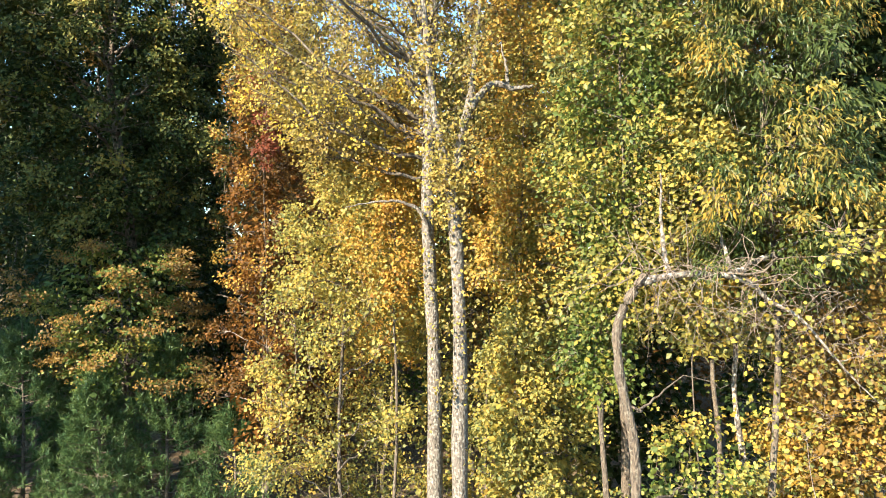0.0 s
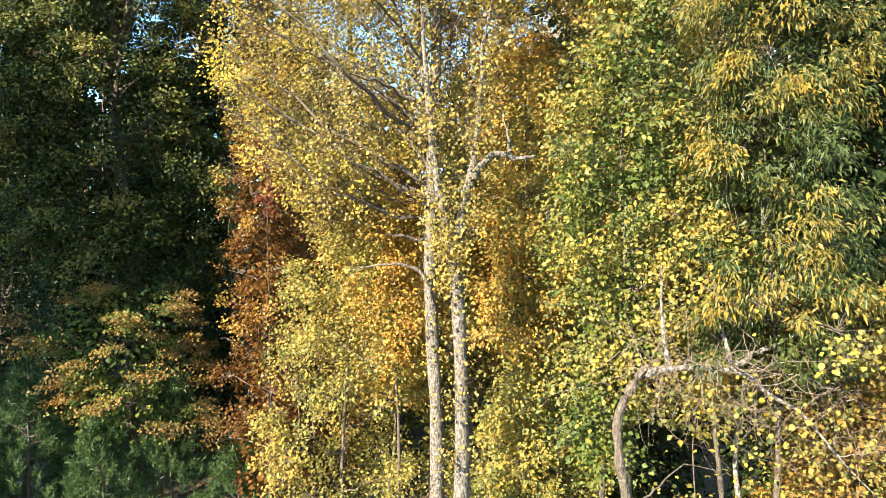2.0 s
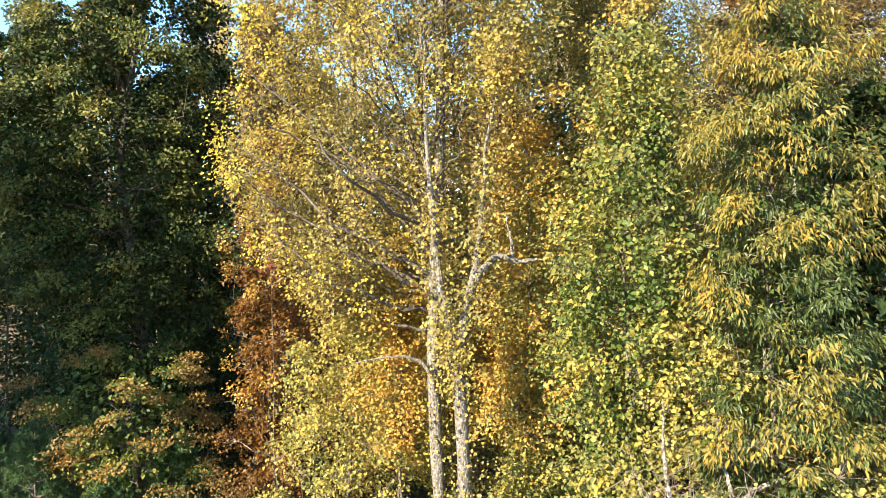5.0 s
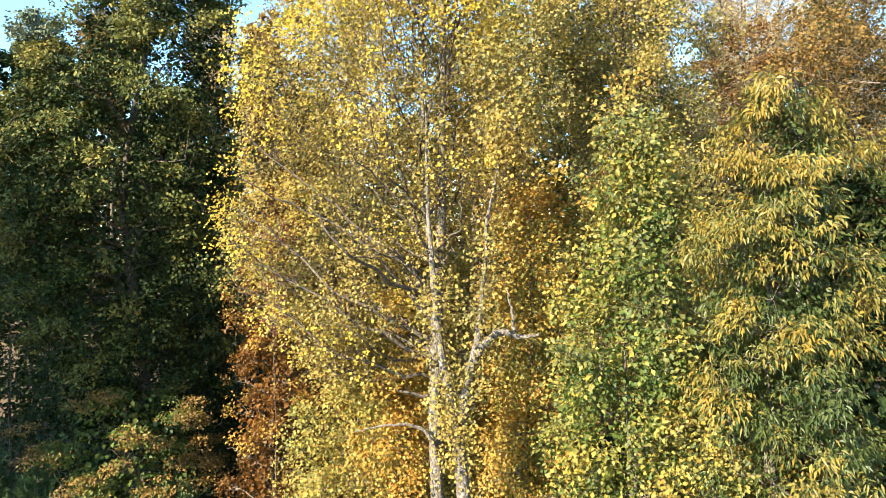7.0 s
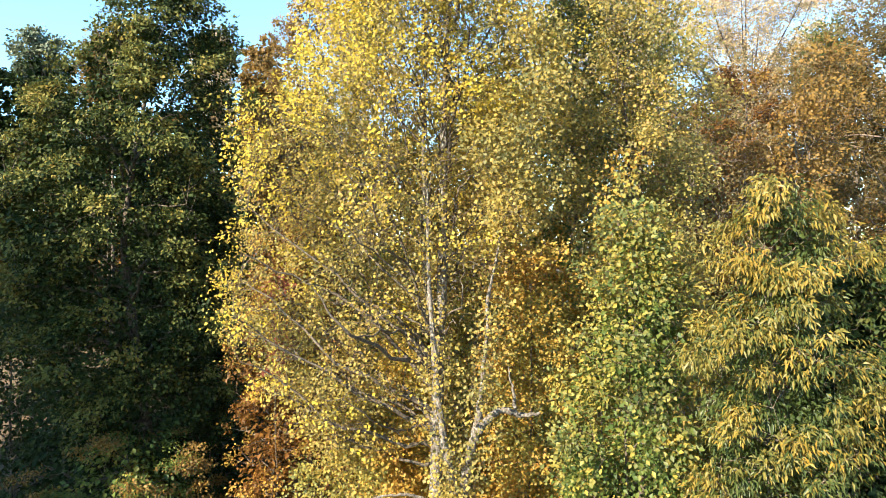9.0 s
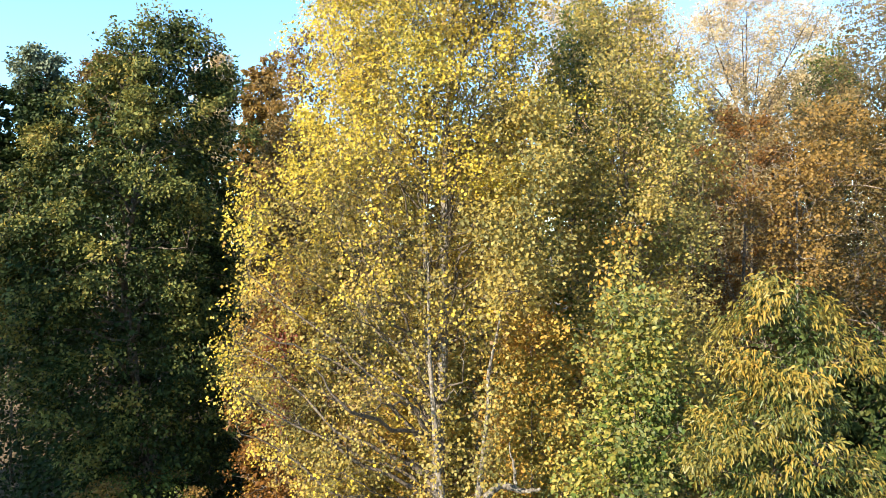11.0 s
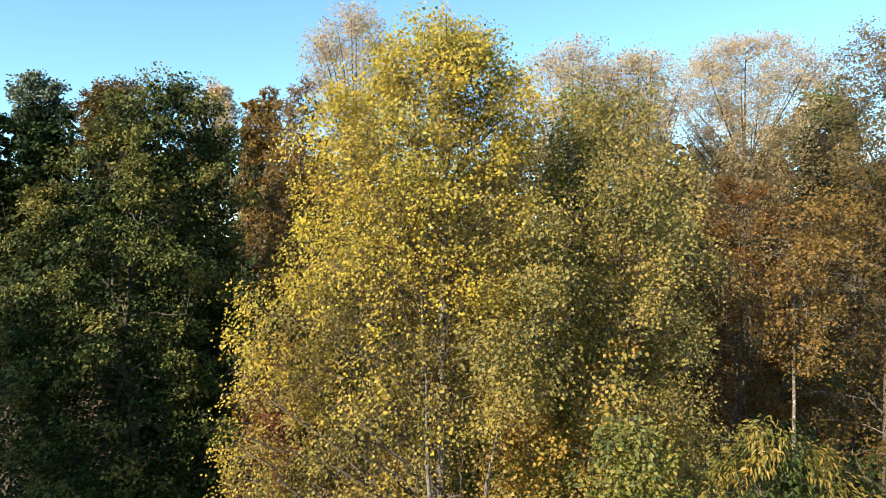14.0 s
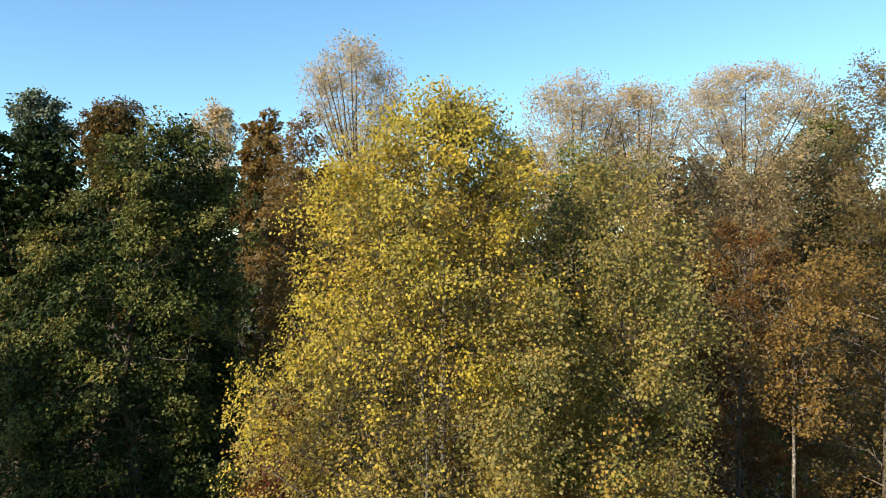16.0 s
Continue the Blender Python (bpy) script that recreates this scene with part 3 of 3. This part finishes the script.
tree("rust_tree", "tall understorey tree in rust and red leaf", -6.9, 26.0, [(19.0, 0.0, 0.6), (17, 0.0, 1.6), (13, -0.1, 2.0), (8, -0.1, 2.1), (3, 0.0, 2.0)],
     0.12, ORANGE, GREY_BARK, clusters=400, per=46, size=(0.115, 0.095), shape="far", seed=27, limbs=16, inner=RUST, share=0.16)
tree("red_tree", "slender tree in dark red leaf", -6.6, 24.6, [(16.6, 0.2, 0.4), (15.8, 0.2, 0.8), (14.2, 0, 0.9), (12.8, 0, 0.5)],
     0.035, RED, GREY_BARK, clusters=45, per=44, size=(0.12, 0.10), shape="far", seed=34, limbs=5, fill=0)
tree("understorey_tree", "thin young tree with yellow green leaves", -2.8, 20.4, [(13.0, 0, 0.7), (11.8, -0.1, 1.6), (9, -0.3, 2.5), (6, -0.4, 2.8), (3, -0.4, 2.8), (1, -0.3, 2.1)],
     0.09, LOW_YELLOW, GREY_BARK, clusters=820, per=44, size=(0.105, 0.09), shape="far", seed=28, limbs=16, spread=0.24, clump=0.8, flat=0.9, fill=3000, fill_size=1.1, window=0.7)
tree("understorey_tree", "leafy young tree in orange, yellow and green", 2.1, 19.2, [(17.7, 0.2, 0.5), (16.8, 0.2, 1.2), (15.0, 0.2, 1.6), (12, 0.2, 1.7), (8.8, 0.1, 1.2)],
     0.08, ORANGE, GREY_BARK, clusters=520, per=38, size=(0.105, 0.09), shape="far", seed=47, limbs=14, spread=0.22, clump=0.7, fill=1500, fill_size=1.1, inner=LOW_YELLOW, share=0.45, lift=0.8)
tree("understorey_tree", "young tree with yellow leaves and pale thin trunk", 2.95, 20.2, [(11.5, -0.2, 0.7), (10, -0.2, 1.6), (7.5, 0, 2.1), (5, 0, 2.3), (2, 0, 2.2)],
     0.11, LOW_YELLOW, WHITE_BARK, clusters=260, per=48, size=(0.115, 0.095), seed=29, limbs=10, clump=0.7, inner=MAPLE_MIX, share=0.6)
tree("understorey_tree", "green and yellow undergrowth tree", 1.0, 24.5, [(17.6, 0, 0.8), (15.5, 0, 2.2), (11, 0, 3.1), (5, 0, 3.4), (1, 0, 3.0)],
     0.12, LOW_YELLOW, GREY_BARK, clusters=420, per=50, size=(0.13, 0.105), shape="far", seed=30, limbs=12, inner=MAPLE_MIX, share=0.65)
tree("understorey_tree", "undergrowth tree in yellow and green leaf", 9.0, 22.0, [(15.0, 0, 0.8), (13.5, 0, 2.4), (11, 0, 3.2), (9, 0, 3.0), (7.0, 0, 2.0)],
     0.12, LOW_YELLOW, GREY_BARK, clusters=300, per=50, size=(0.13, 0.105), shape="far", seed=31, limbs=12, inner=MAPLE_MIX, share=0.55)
tree("orange_tree", "small bushy tree in golden orange leaf", 1.35, 21.6, [(11.9, 0, 0.4), (11.2, 0, 0.9), (9.8, 0, 1.1), (8.6, 0, 0.7)],
     0.05, ORANGE, GREY_BARK, clusters=80, per=26, size=(0.13, 0.11), shape="broad", seed=36, limbs=6, clump=0.45, fill=400)
tree("shrub", "tall shrub with yellow and green leaves", 2.1, 18.6, [(8.2, 0, 0.5), (7.2, 0, 1.3), (5, 0, 1.7), (2.5, 0, 1.8), (0.5, 0, 1.4)],
     0.05, LOW_YELLOW, GREY_BARK, clusters=280, per=38, size=(0.105, 0.09), shape="far", seed=37, limbs=10, clump=0.55, fill=1500, category="shrub")
tree("orange_tree", "low tree in orange leaf", 8.9, 15.8, [(7.4, 0, 0.6), (6.4, 0, 1.5), (4, 0, 2.0), (1, 0, 1.8)],
     0.08, ORANGE, GREY_BARK, clusters=190, per=44, size=(0.12, 0.10), seed=32, limbs=8, clump=0.6)

# ---- the bent tree with its pale limb ----
bent = tree("bent_tree", "bent dead-topped tree with a pale arching limb", 3.3, 12.3,
     [(11.3, 2.6, 0.9), (10.2, 2.8, 1.8), (8.4, 3.4, 1.9), (6.8, 3.6, 1.8), (5.2, 3.6, 1.8), (3.5, 3.0, 1.8)],
     0.15, BRIGHT_YELLOW, GREY_BARK, stem_bark=WHITE_BARK, clusters=130, per=15, size=(0.085, 0.08), seed=41, limbs=9, spread=0.34, twiggy=5, rise=0.2, clump=0.6, fill=0, inner=LOW_YELLOW, share=0.4,
     stems=[[(0.1, 0, -1.6, 0.12), (0.12, 0, 5.4, 0.10), (0.06, 0, 6.6, 0.10), (-0.16, 0, 7.6, 0.095), (-0.24, 0, 8.5, 0.085), (-0.06, 0, 9.0, 0.085), (0.16, 0, 9.32, 0.08), (0.30, 0, 9.5, 0.07)],
            [(0.28, 0, 9.38, 0.078), (0.8, -0.05, 9.5, 0.066), (1.5, -0.1, 9.52, 0.06), (2.2, -0.2, 9.42, 0.048), (2.6, -0.25, 9.0, 0.036), (3.1, -0.3, 8.7, 0.028), (3.7, -0.35, 7.9, 0.022), (4.4, -0.4, 7.2, 0.01)],
            [(1.75, -0.1, 9.5, 0.06), (2.3, 0.1, 9.8, 0.05), (3.4, 0.2, 10.2, 0.02)],
            [(0.75, 0, 9.5, 0.05), (0.68, 0.1, 10.3, 0.035), (0.62, 0.1, 11.4, 0.015)],
            [(1.9, 0, 9.5, 0.045), (1.75, 0.1, 10.4, 0.03), (1.5, 0.1, 11.8, 0.012)]])


def hanging_twigs(parent, seed):
    """Bare twigs and vines that hang in loops from the pale limb."""
    rng = np.random.default_rng(seed)
    lines = []
    for i in range(140):
        u = rng.random()
        p = np.array([-0.1 + 4.6 * u, rng.normal(0, 0.45), 11.05 - 1.3 * max(u - 0.45, 0) + rng.normal(0, 0.1)])
        d = np.array([rng.normal(0, 0.7), rng.normal(0, 0.4), 0.5 if rng.random() < 0.35 else -0.6])
        rows, step = [], 0.10 + 0.07 * rng.random()
        for k in range(12):
            rows.append([*p, 0.0095 * (1 - k / 13)])
            d = d + rng.normal(0, 0.28, 3) + np.array([0, 0, -0.06])
            d /= np.linalg.norm(d)
            p = p + d * step * 1.3
        lines.append(np.array(rows))
    v, f = tubes(lines, 3)
    tagged(part("vine_tangle", mesh_from("vine_tangle", v, [f], True), TWIG, parent, "tangle of bare pale twigs and vines"), kind="stuff")


hanging_twigs(bent, 5)


def single_leaves(parent, count, seed):
    """Four-lobed yellow leaves on short stalks, each one by itself, along the bent tree's limb and twigs."""
    rng = np.random.default_rng(seed)
    shapes = []
    half = [(0.02, 0.0), (0.30, 0.10), (0.52, 0.20), (0.36, 0.42), (0.24, 0.52), (0.36, 0.80), (0.22, 0.96), (0.0, 0.84)]
    for k in range(4):
        bm = bmesh.new()
        cup, wide = 0.10 + 0.12 * k / 3, 0.9 + 0.08 * k
        mid = [bm.verts.new((0, p[1], 0.04 * math.sin(3 * p[1]))) for p in half]
        for sx in (-1, 1):
            rim = [bm.verts.new((sx * p[0] * wide, p[1], cup * p[0] + 0.02 * rng.normal())) for p in half[:-1]] + [mid[-1]]
            for q in range(len(half) - 1):
                loop = [mid[q], rim[q], rim[q + 1], mid[q + 1]] if rim[q + 1] is not mid[q + 1] else [mid[q], rim[q], mid[q + 1]]
                bm.faces.new(loop if sx > 0 else loop[::-1])
        me = bpy.data.meshes.new("leaf")
        bm.to_mesh(me)
        bm.free()
        me.materials.append(SINGLE_YELLOW)
        shapes.append(me)
    for i in range(count):
        ob = new("leaf", shapes[i % 4])
        ob.parent = parent
        u = rng.random()
        place = (0.8 + 4.2 * u, -0.35 + rng.normal(0, 0.55), 5.3 + 5.6 * rng.random() ** 0.8 - 0.9 * u)
        size = rng.uniform(0.075, 0.125)
        ob.matrix_basis = Matrix.LocRotScale(place, Euler((rng.uniform(1.9, 3.6), rng.normal(0, 0.5), rng.uniform(0, 6.28))), (size, size, size))


single_leaves(bent, 240, 6)
tree("shrub", "low shrub with green and yellow leaves", 4.9, 13.6, [(6.6, 0, 0.6), (5.6, 0, 1.4), (4, 0, 1.8), (2, 0, 1.8), (0, 0, 1.4)],
     0.05, LOW_YELLOW, GREY_BARK, clusters=150, per=30, size=(0.09, 0.075), seed=43, limbs=8, clump=0.5, fill=800, twiggy=3, category="shrub", inner=GREEN, share=0.5)
tree("understorey_tree", "young tree in yellow and brown leaf", 8.0, 13.4, [(12.3, 0, 0.6), (11.4, 0, 1.4), (9.6, 0, 1.9), (7.4, 0.2, 2.0), (5.4, 0.2, 1.3)],
     0.08, LOW_YELLOW, GREY_BARK, clusters=460, per=34, size=(0.11, 0.095), shape="far", seed=44, limbs=12, clump=0.6, fill=1500, inner=RUST_LIT, share=0.5)
tree("snag_tree", "slender trunk among yellow leaves", 6.7, 14.8, [(12.0, -0.3, 0.6), (11, -0.3, 1.5), (9.8, -0.2, 1.5), (9.0, -0.2, 0.8)],
     0.13, LOW_YELLOW, WHITE_BARK, clusters=60, per=26, size=(0.10, 0.085), seed=42, limbs=6, trunk_top=0.9, fill=0)

# ---- trees on the right, behind ----
tree("oak_tree", "tree in brown gold leaf with a pale trunk", 11.6, 21.6, [(24.4, 0.2, 0.7), (23.6, 0.0, 1.6), (22.2, -0.3, 2.2), (20.8, -0.5, 2.0), (19.4, -0.5, 1.3), (18.4, -0.4, 0.6)],
     0.15, RUST_LIT, WHITE_BARK, clusters=160, per=46, size=(0.115, 0.09), shape="far", seed=51, limbs=18, rise=0.45, hollow=0.7, even=0.9, thin_front=0.35, lumpy=0.5, fill=300, fill_size=1.0, trunk_top=0.9)
tree("oak_tree", "tree in brown gold leaf", 15.6, 24.0, [(26.6, 0, 0.8), (25, 0, 2.2), (22, 0, 3.1), (18, 0, 3.4), (12, 0, 3.0), (6, 0, 2.6)],
     0.2, BROWN_GOLD, GREY_BARK, clusters=480, per=66, size=(0.10, 0.082), shape="far", seed=52, limbs=16, fill=4000, fill_size=1.3)
tree("oak_tree", "tree in dull brown leaf", 12.6, 29.0, [(25.8, 0, 0.8), (24.4, 0, 2.4), (21, 0, 3.4), (16, 0, 3.6), (10, 0, 3.2), (5, 0, 3)],
     0.2, RUST, GREY_BARK, clusters=480, per=64, size=(0.115, 0.092), shape="far", seed=53, limbs=16, fill=4000, fill_size=1.3)
tree("oak_tree", "tree in dull brown and green leaf", 18.6, 31.0, [(26.4, 0, 0.8), (25, 0, 2.6), (22, 0, 3.8), (16, 0, 3.8), (8, 0, 3.2)],
     0.2, BROWN_GOLD, GREY_BARK, clusters=420, per=50, size=(0.15, 0.12), shape="far", seed=54, limbs=14, fill=4000, fill_size=1.3)
tree("oak_tree", "tree in green and brown leaf", 9.0, 33.0, [(25.0, 0, 1.0), (23.5, 0, 2.8), (20, 0, 3.8), (14, 0, 3.8), (6, 0, 3.2)],
     0.2, BROWN_GOLD, GREY_BARK, clusters=420, per=50, size=(0.15, 0.12), shape="far", seed=55, limbs=14, fill=4000, fill_size=1.3)
tree("oak_tree", "tree in dull gold leaf", 1.0, 33.0, [(26.0, 0, 1.0), (24, 0, 2.8), (19, 0, 3.8), (13, 0, 3.8), (6, 0, 3.2)],
     0.2, BROWN_GOLD, GREY_BARK, clusters=600, per=44, size=(0.165, 0.13), shape="far", seed=56, limbs=12, fill=4000, fill_size=1.3)

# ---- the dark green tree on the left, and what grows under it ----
# deep green by nature; lit tips and shaded inside are also put into the colours
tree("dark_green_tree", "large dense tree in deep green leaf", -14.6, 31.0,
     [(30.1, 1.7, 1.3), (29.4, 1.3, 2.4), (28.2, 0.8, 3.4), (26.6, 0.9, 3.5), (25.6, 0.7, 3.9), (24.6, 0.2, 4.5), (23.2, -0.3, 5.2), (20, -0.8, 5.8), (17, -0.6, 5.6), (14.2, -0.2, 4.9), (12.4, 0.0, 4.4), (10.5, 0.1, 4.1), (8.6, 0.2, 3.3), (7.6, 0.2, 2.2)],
     0.36, LIT_TIPS, GREY_BARK, clusters=2500, per=44, size=(0.175, 0.115), shape="far", seed=61, limbs=34, rise=0.6, hollow=0.8, spread=0.22, clump=0.95, each=12, flat=0.8, twiggy=1, even=0.95, fill=12000, fill_reach=0.84, fill_size=1.4, lumpy=0.34, inner=SHADED_GREEN, share=0.36, lift=0.8, twig_bark=GREY_BARK)
tree("beech_tree", "low spreading tree in green and orange leaf", -13.2, 27.4, [(10.3, 0.2, 1.6), (9.3, -0.4, 3.6), (7.2, 0.0, 3.9), (4.5, 0.4, 3.2)],
     0.1, RUST_LIT, GREY_BARK, clusters=420, per=46, size=(0.12, 0.09), shape="far", seed=62, limbs=18, flat=0.35, rise=0.3, spread=0.24, inner=GREEN, share=0.5, lift=0.0, fill=1500)
tree("rust_tree", "tree in rust brown leaf", -9.2, 38.0, [(32.0, 0.6, 0.7), (30.5, 0.6, 1.6), (27, 0.4, 2.4), (22, 0, 2.8), (16, 0, 2.8), (10, 0, 2.6)],
     0.2, RUST_LIT, GREY_BARK, clusters=560, per=54, size=(0.135, 0.11), shape="far", seed=63, limbs=14)
tree("rust_tree", "tree in rust and olive leaf", -16.3, 57.0, [(35.6, 0, 1.0), (34, 0, 2.2), (29, 0, 2.8), (22, 0, 3.0)],
     0.22, RUST_LIT, GREY_BARK, clusters=260, per=50, size=(0.24, 0.19), shape="far", seed=64, limbs=10, sides=6)
# thickets fill the shaded gaps; their dark leaf colour carries part of the shade
for i, (dx, dy, dt, dr, dm) in enumerate([(-23.0, 40, 10.5, 3.6, SHADED_GREEN), (-29.5, 44, 15, 4.2, SHADED_GREEN), (-19.0, 46, 15, 4.2, SHADED_GREEN), (-33.0, 52, 17, 4.5, SHADED_GREEN), (-25.0, 54, 18, 4.5, SHADED_GREEN), (-9.5, 45, 18, 4.2, RUST), (-14.0, 38, 9, 3.4, SHADED_GREEN), (-14.2, 45, 27.5, 4.0, SHADED_GREEN), (-6.0, 33, 13, 3.0, RUST), (-3.5, 40, 19, 4.2, GREEN), (3.0, 41, 20, 4.2, BROWN_GOLD), (9.0, 40, 20, 4.2, GREEN), (15.0, 41, 20, 4.2, RUST), (21.0, 40, 20, 4.2, GREEN), (27.0, 42, 20, 4.4, RUST), (7.5, 27, 9, 3.6, SHADED_GREEN), (13.5, 25, 10, 3.6, SHADED_GREEN), (0.0, 49, 22, 4.4, RUST), (12.0, 50, 22, 4.4, SHADED_GREEN), (24.0, 50, 22, 4.4, RUST), (-30.0, 58, 24, 5.0, SHADED_GREEN), (-37.0, 60, 25, 5.0, SHADED_GREEN), (-23.5, 61, 25, 5.0, SHADED_GREEN), (-18.0, 56, 23, 4.5, SHADED_GREEN), (-43.5, 57, 24, 5.0, SHADED_GREEN)]):
    tree("thicket_tree", "thicket tree, dark leaf standing in for deep shade", dx, dy, [(dt, 0, dr * 0.3), (dt * 0.85, 0, dr * 0.8), (dt * 0.5, 0, dr), (0.5, 0, dr * 0.8)],
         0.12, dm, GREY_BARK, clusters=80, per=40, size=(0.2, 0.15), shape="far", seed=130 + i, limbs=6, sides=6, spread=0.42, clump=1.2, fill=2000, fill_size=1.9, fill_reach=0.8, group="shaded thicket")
for i, (px, py, pt, ps) in enumerate([(-19.6, 27.6, 7.4, 2.2), (-17.0, 27.0, 7.0, 2.1), (-15.4, 28.8, 6.6, 1.8), (-11.3, 27.2, 6.2, 2.1), (-8.4, 26.8, 3.7, 2.0), (-13.4, 25.9, 5.0, 1.9), (-18.6, 25.4, 4.8, 1.9)]):
    pine("young green pine with upturned needle brushes", px, py, pt, ps, 70 + i)

# ---- unseen trees, added left of view to shade the dark tree and ground ----
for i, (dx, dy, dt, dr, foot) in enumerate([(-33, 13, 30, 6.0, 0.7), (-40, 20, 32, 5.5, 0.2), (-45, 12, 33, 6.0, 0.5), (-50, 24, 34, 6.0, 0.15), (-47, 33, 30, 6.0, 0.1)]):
    tree("unseen_shade_tree", "unseen tree added to shade the left of the wood", dx, dy, [(dt, 0, dr * 0.35), (dt * 0.94, 0, dr * 0.8), (dt * 0.8, 0, dr), (dt * 0.65, 0, dr), (dt * foot, 0, dr * 0.6)],
         0.35, SHADED_GREEN, GREY_BARK, clusters=420, per=26, size=(0.5, 0.4), shape="far", seed=150 + i, limbs=10, sides=6, spread=0.6, clump=1.4, fill=5000, fill_size=1.2, fill_reach=0.85, group="wood edge")

# ---- thin tall crowns along the skyline ----
SKYLINE = [(-42.0, 67.5, 39.4, 2.7, 29.5, GREY_GREEN, 330, 31), (-31.2, 61, 37.4, 3.2, 27, BROWN_GOLD, 320, 45), (-21.1, 59, 36.4, 2.4, 27, PALE_GOLD, 300, 30),
           (-5.7, 39.5, 36.3, 3.1, 25, PALE_GOLD, 1150, 22), (6.7, 37.2, 33.5, 2.9, 22.5, PALE_GOLD, 1150, 22), (10.5, 37.6, 33.3, 2.6, 22.5, PALE_GOLD, 1150, 22),
           (18.6, 42.5, 35.4, 5.0, 23.5, PALE_GOLD, 2300, 22), (25.1, 37.8, 35.0, 4.0, 20, DULL_PALE, 900, 36), (27.8, 50, 34.5, 2.6, 20, GREEN, 240, 45),
           (-42.6, 66, 36.0, 4.4, 10, SHADED_GREEN, 240, 50), (-38.6, 66, 35.4, 4.6, 10, SHADED_GREEN, 240, 50), (-48.0, 64, 37.0, 4.2, 12, SHADED_GREEN, 200, 50), (-29.0, 66, 31.0, 5.0, 8, SHADED_GREEN, 240, 50),
           (-4.6, 47, 30.5, 4.4, 8, DULL_PALE, 260, 50), (3.4, 45, 31.0, 4.4, 8, DULL_PALE, 260, 50), (11.9, 46, 32.0, 4.4, 8, DULL_PALE, 260, 50), (23.4, 46, 31.5, 4.6, 8, DULL_PALE, 260, 50),
           (30.9, 44, 30.0, 4.8, 8, DULL_PALE, 260, 50), (17.0, 38, 29.5, 4.0, 8, DULL_PALE, 260, 50), (-12.7, 55, 30.5, 4.6, 10, DULL_PALE, 240, 50),
           (26.6, 44.5, 31.5, 4.6, 8, DULL_PALE, 300, 50), (19.5, 52, 31, 5.0, 10, DULL_PALE, 240, 50), (27.0, 53, 32, 5.0, 10, DULL_PALE, 240, 50), (13.0, 54, 31.5, 5.0, 10, DULL_PALE, 240, 50), (5.5, 55, 32, 5.0, 10, DULL_PALE, 240, 50)]
for i, (tx, ty, tt, tr, tl, tm, tn, tp) in enumerate(SKYLINE):
    h = tt - tl
    tree("skyline_tree", "tall tree with a thin airy crown" if tp < 32 else "tall full-crowned tree in the back row", tx, ty,
         [(tt, 0, tr * 0.35), (tt - 0.03 * h, 0, tr * 0.65), (tt - 0.09 * h, 0, tr * 0.88), (tt - 0.20 * h, 0, tr * 1.05), (tt - 0.40 * h, 0, tr * 0.95), (tt - 0.62 * h, 0, tr * 0.66), (tl, 0, tr * 0.35)],
         0.2, tm, GREY_BARK, clusters=tn, per=tp, size=(0.118, 0.097) if ty < 50 else (0.34, 0.26) if ty > 63.5 else (0.24, 0.18), shape="far", seed=90 + i, limbs=14, rise=1.5, fan=20 if tp < 32 else 5, hollow=0.2, spread=0.3, sides=6, twiggy=1, clump=0.9, each=6, even=0.6, lumpy=0.08 if tp < 32 else 0.3, fill=0 if tp < 32 else 2500, fill_reach=0.8, group="skyline trees")


# ---- woods further back: too many to count ----
def far_woods():
    rng = np.random.default_rng(8)
    n = 110
    px = rng.uniform(-150, 150, n)
    py = 72 + rng.random(n) * 30
    keep = np.abs(px) < py * 0.95
    px, py = px[keep], py[keep]
    places, axes = [], []
    for x, y in zip(px, py):
        g = float(ground_height(x, y))
        h = rng.uniform(22, 29)
        m = 620
        zz = rng.random(m)
        r = (2.5 + 1.8 * rng.random()) * np.sqrt(np.clip(1 - (2 * zz - 1.05) ** 2 * 0.95, 0.05, 1))
        a = rng.random(m) * 6.283
        q = rng.random(m) ** 0.3
        places.append(np.stack([x + np.cos(a) * r * q, y + np.sin(a) * r * q, g + 1 + zz * h], 1))
        axes.append(np.stack([np.cos(a), np.sin(a), -0.4 + 0 * a], 1))
    me = leaf_mesh("far_woods", np.concatenate(places), np.concatenate(axes), 1.15, 0.92, rng, "far")
    me.materials.append(BROWN_GOLD)
    tagged(new("far_woods", me), "brown and gold woods on the rise behind", "woods", kind="stuff")


far_woods()
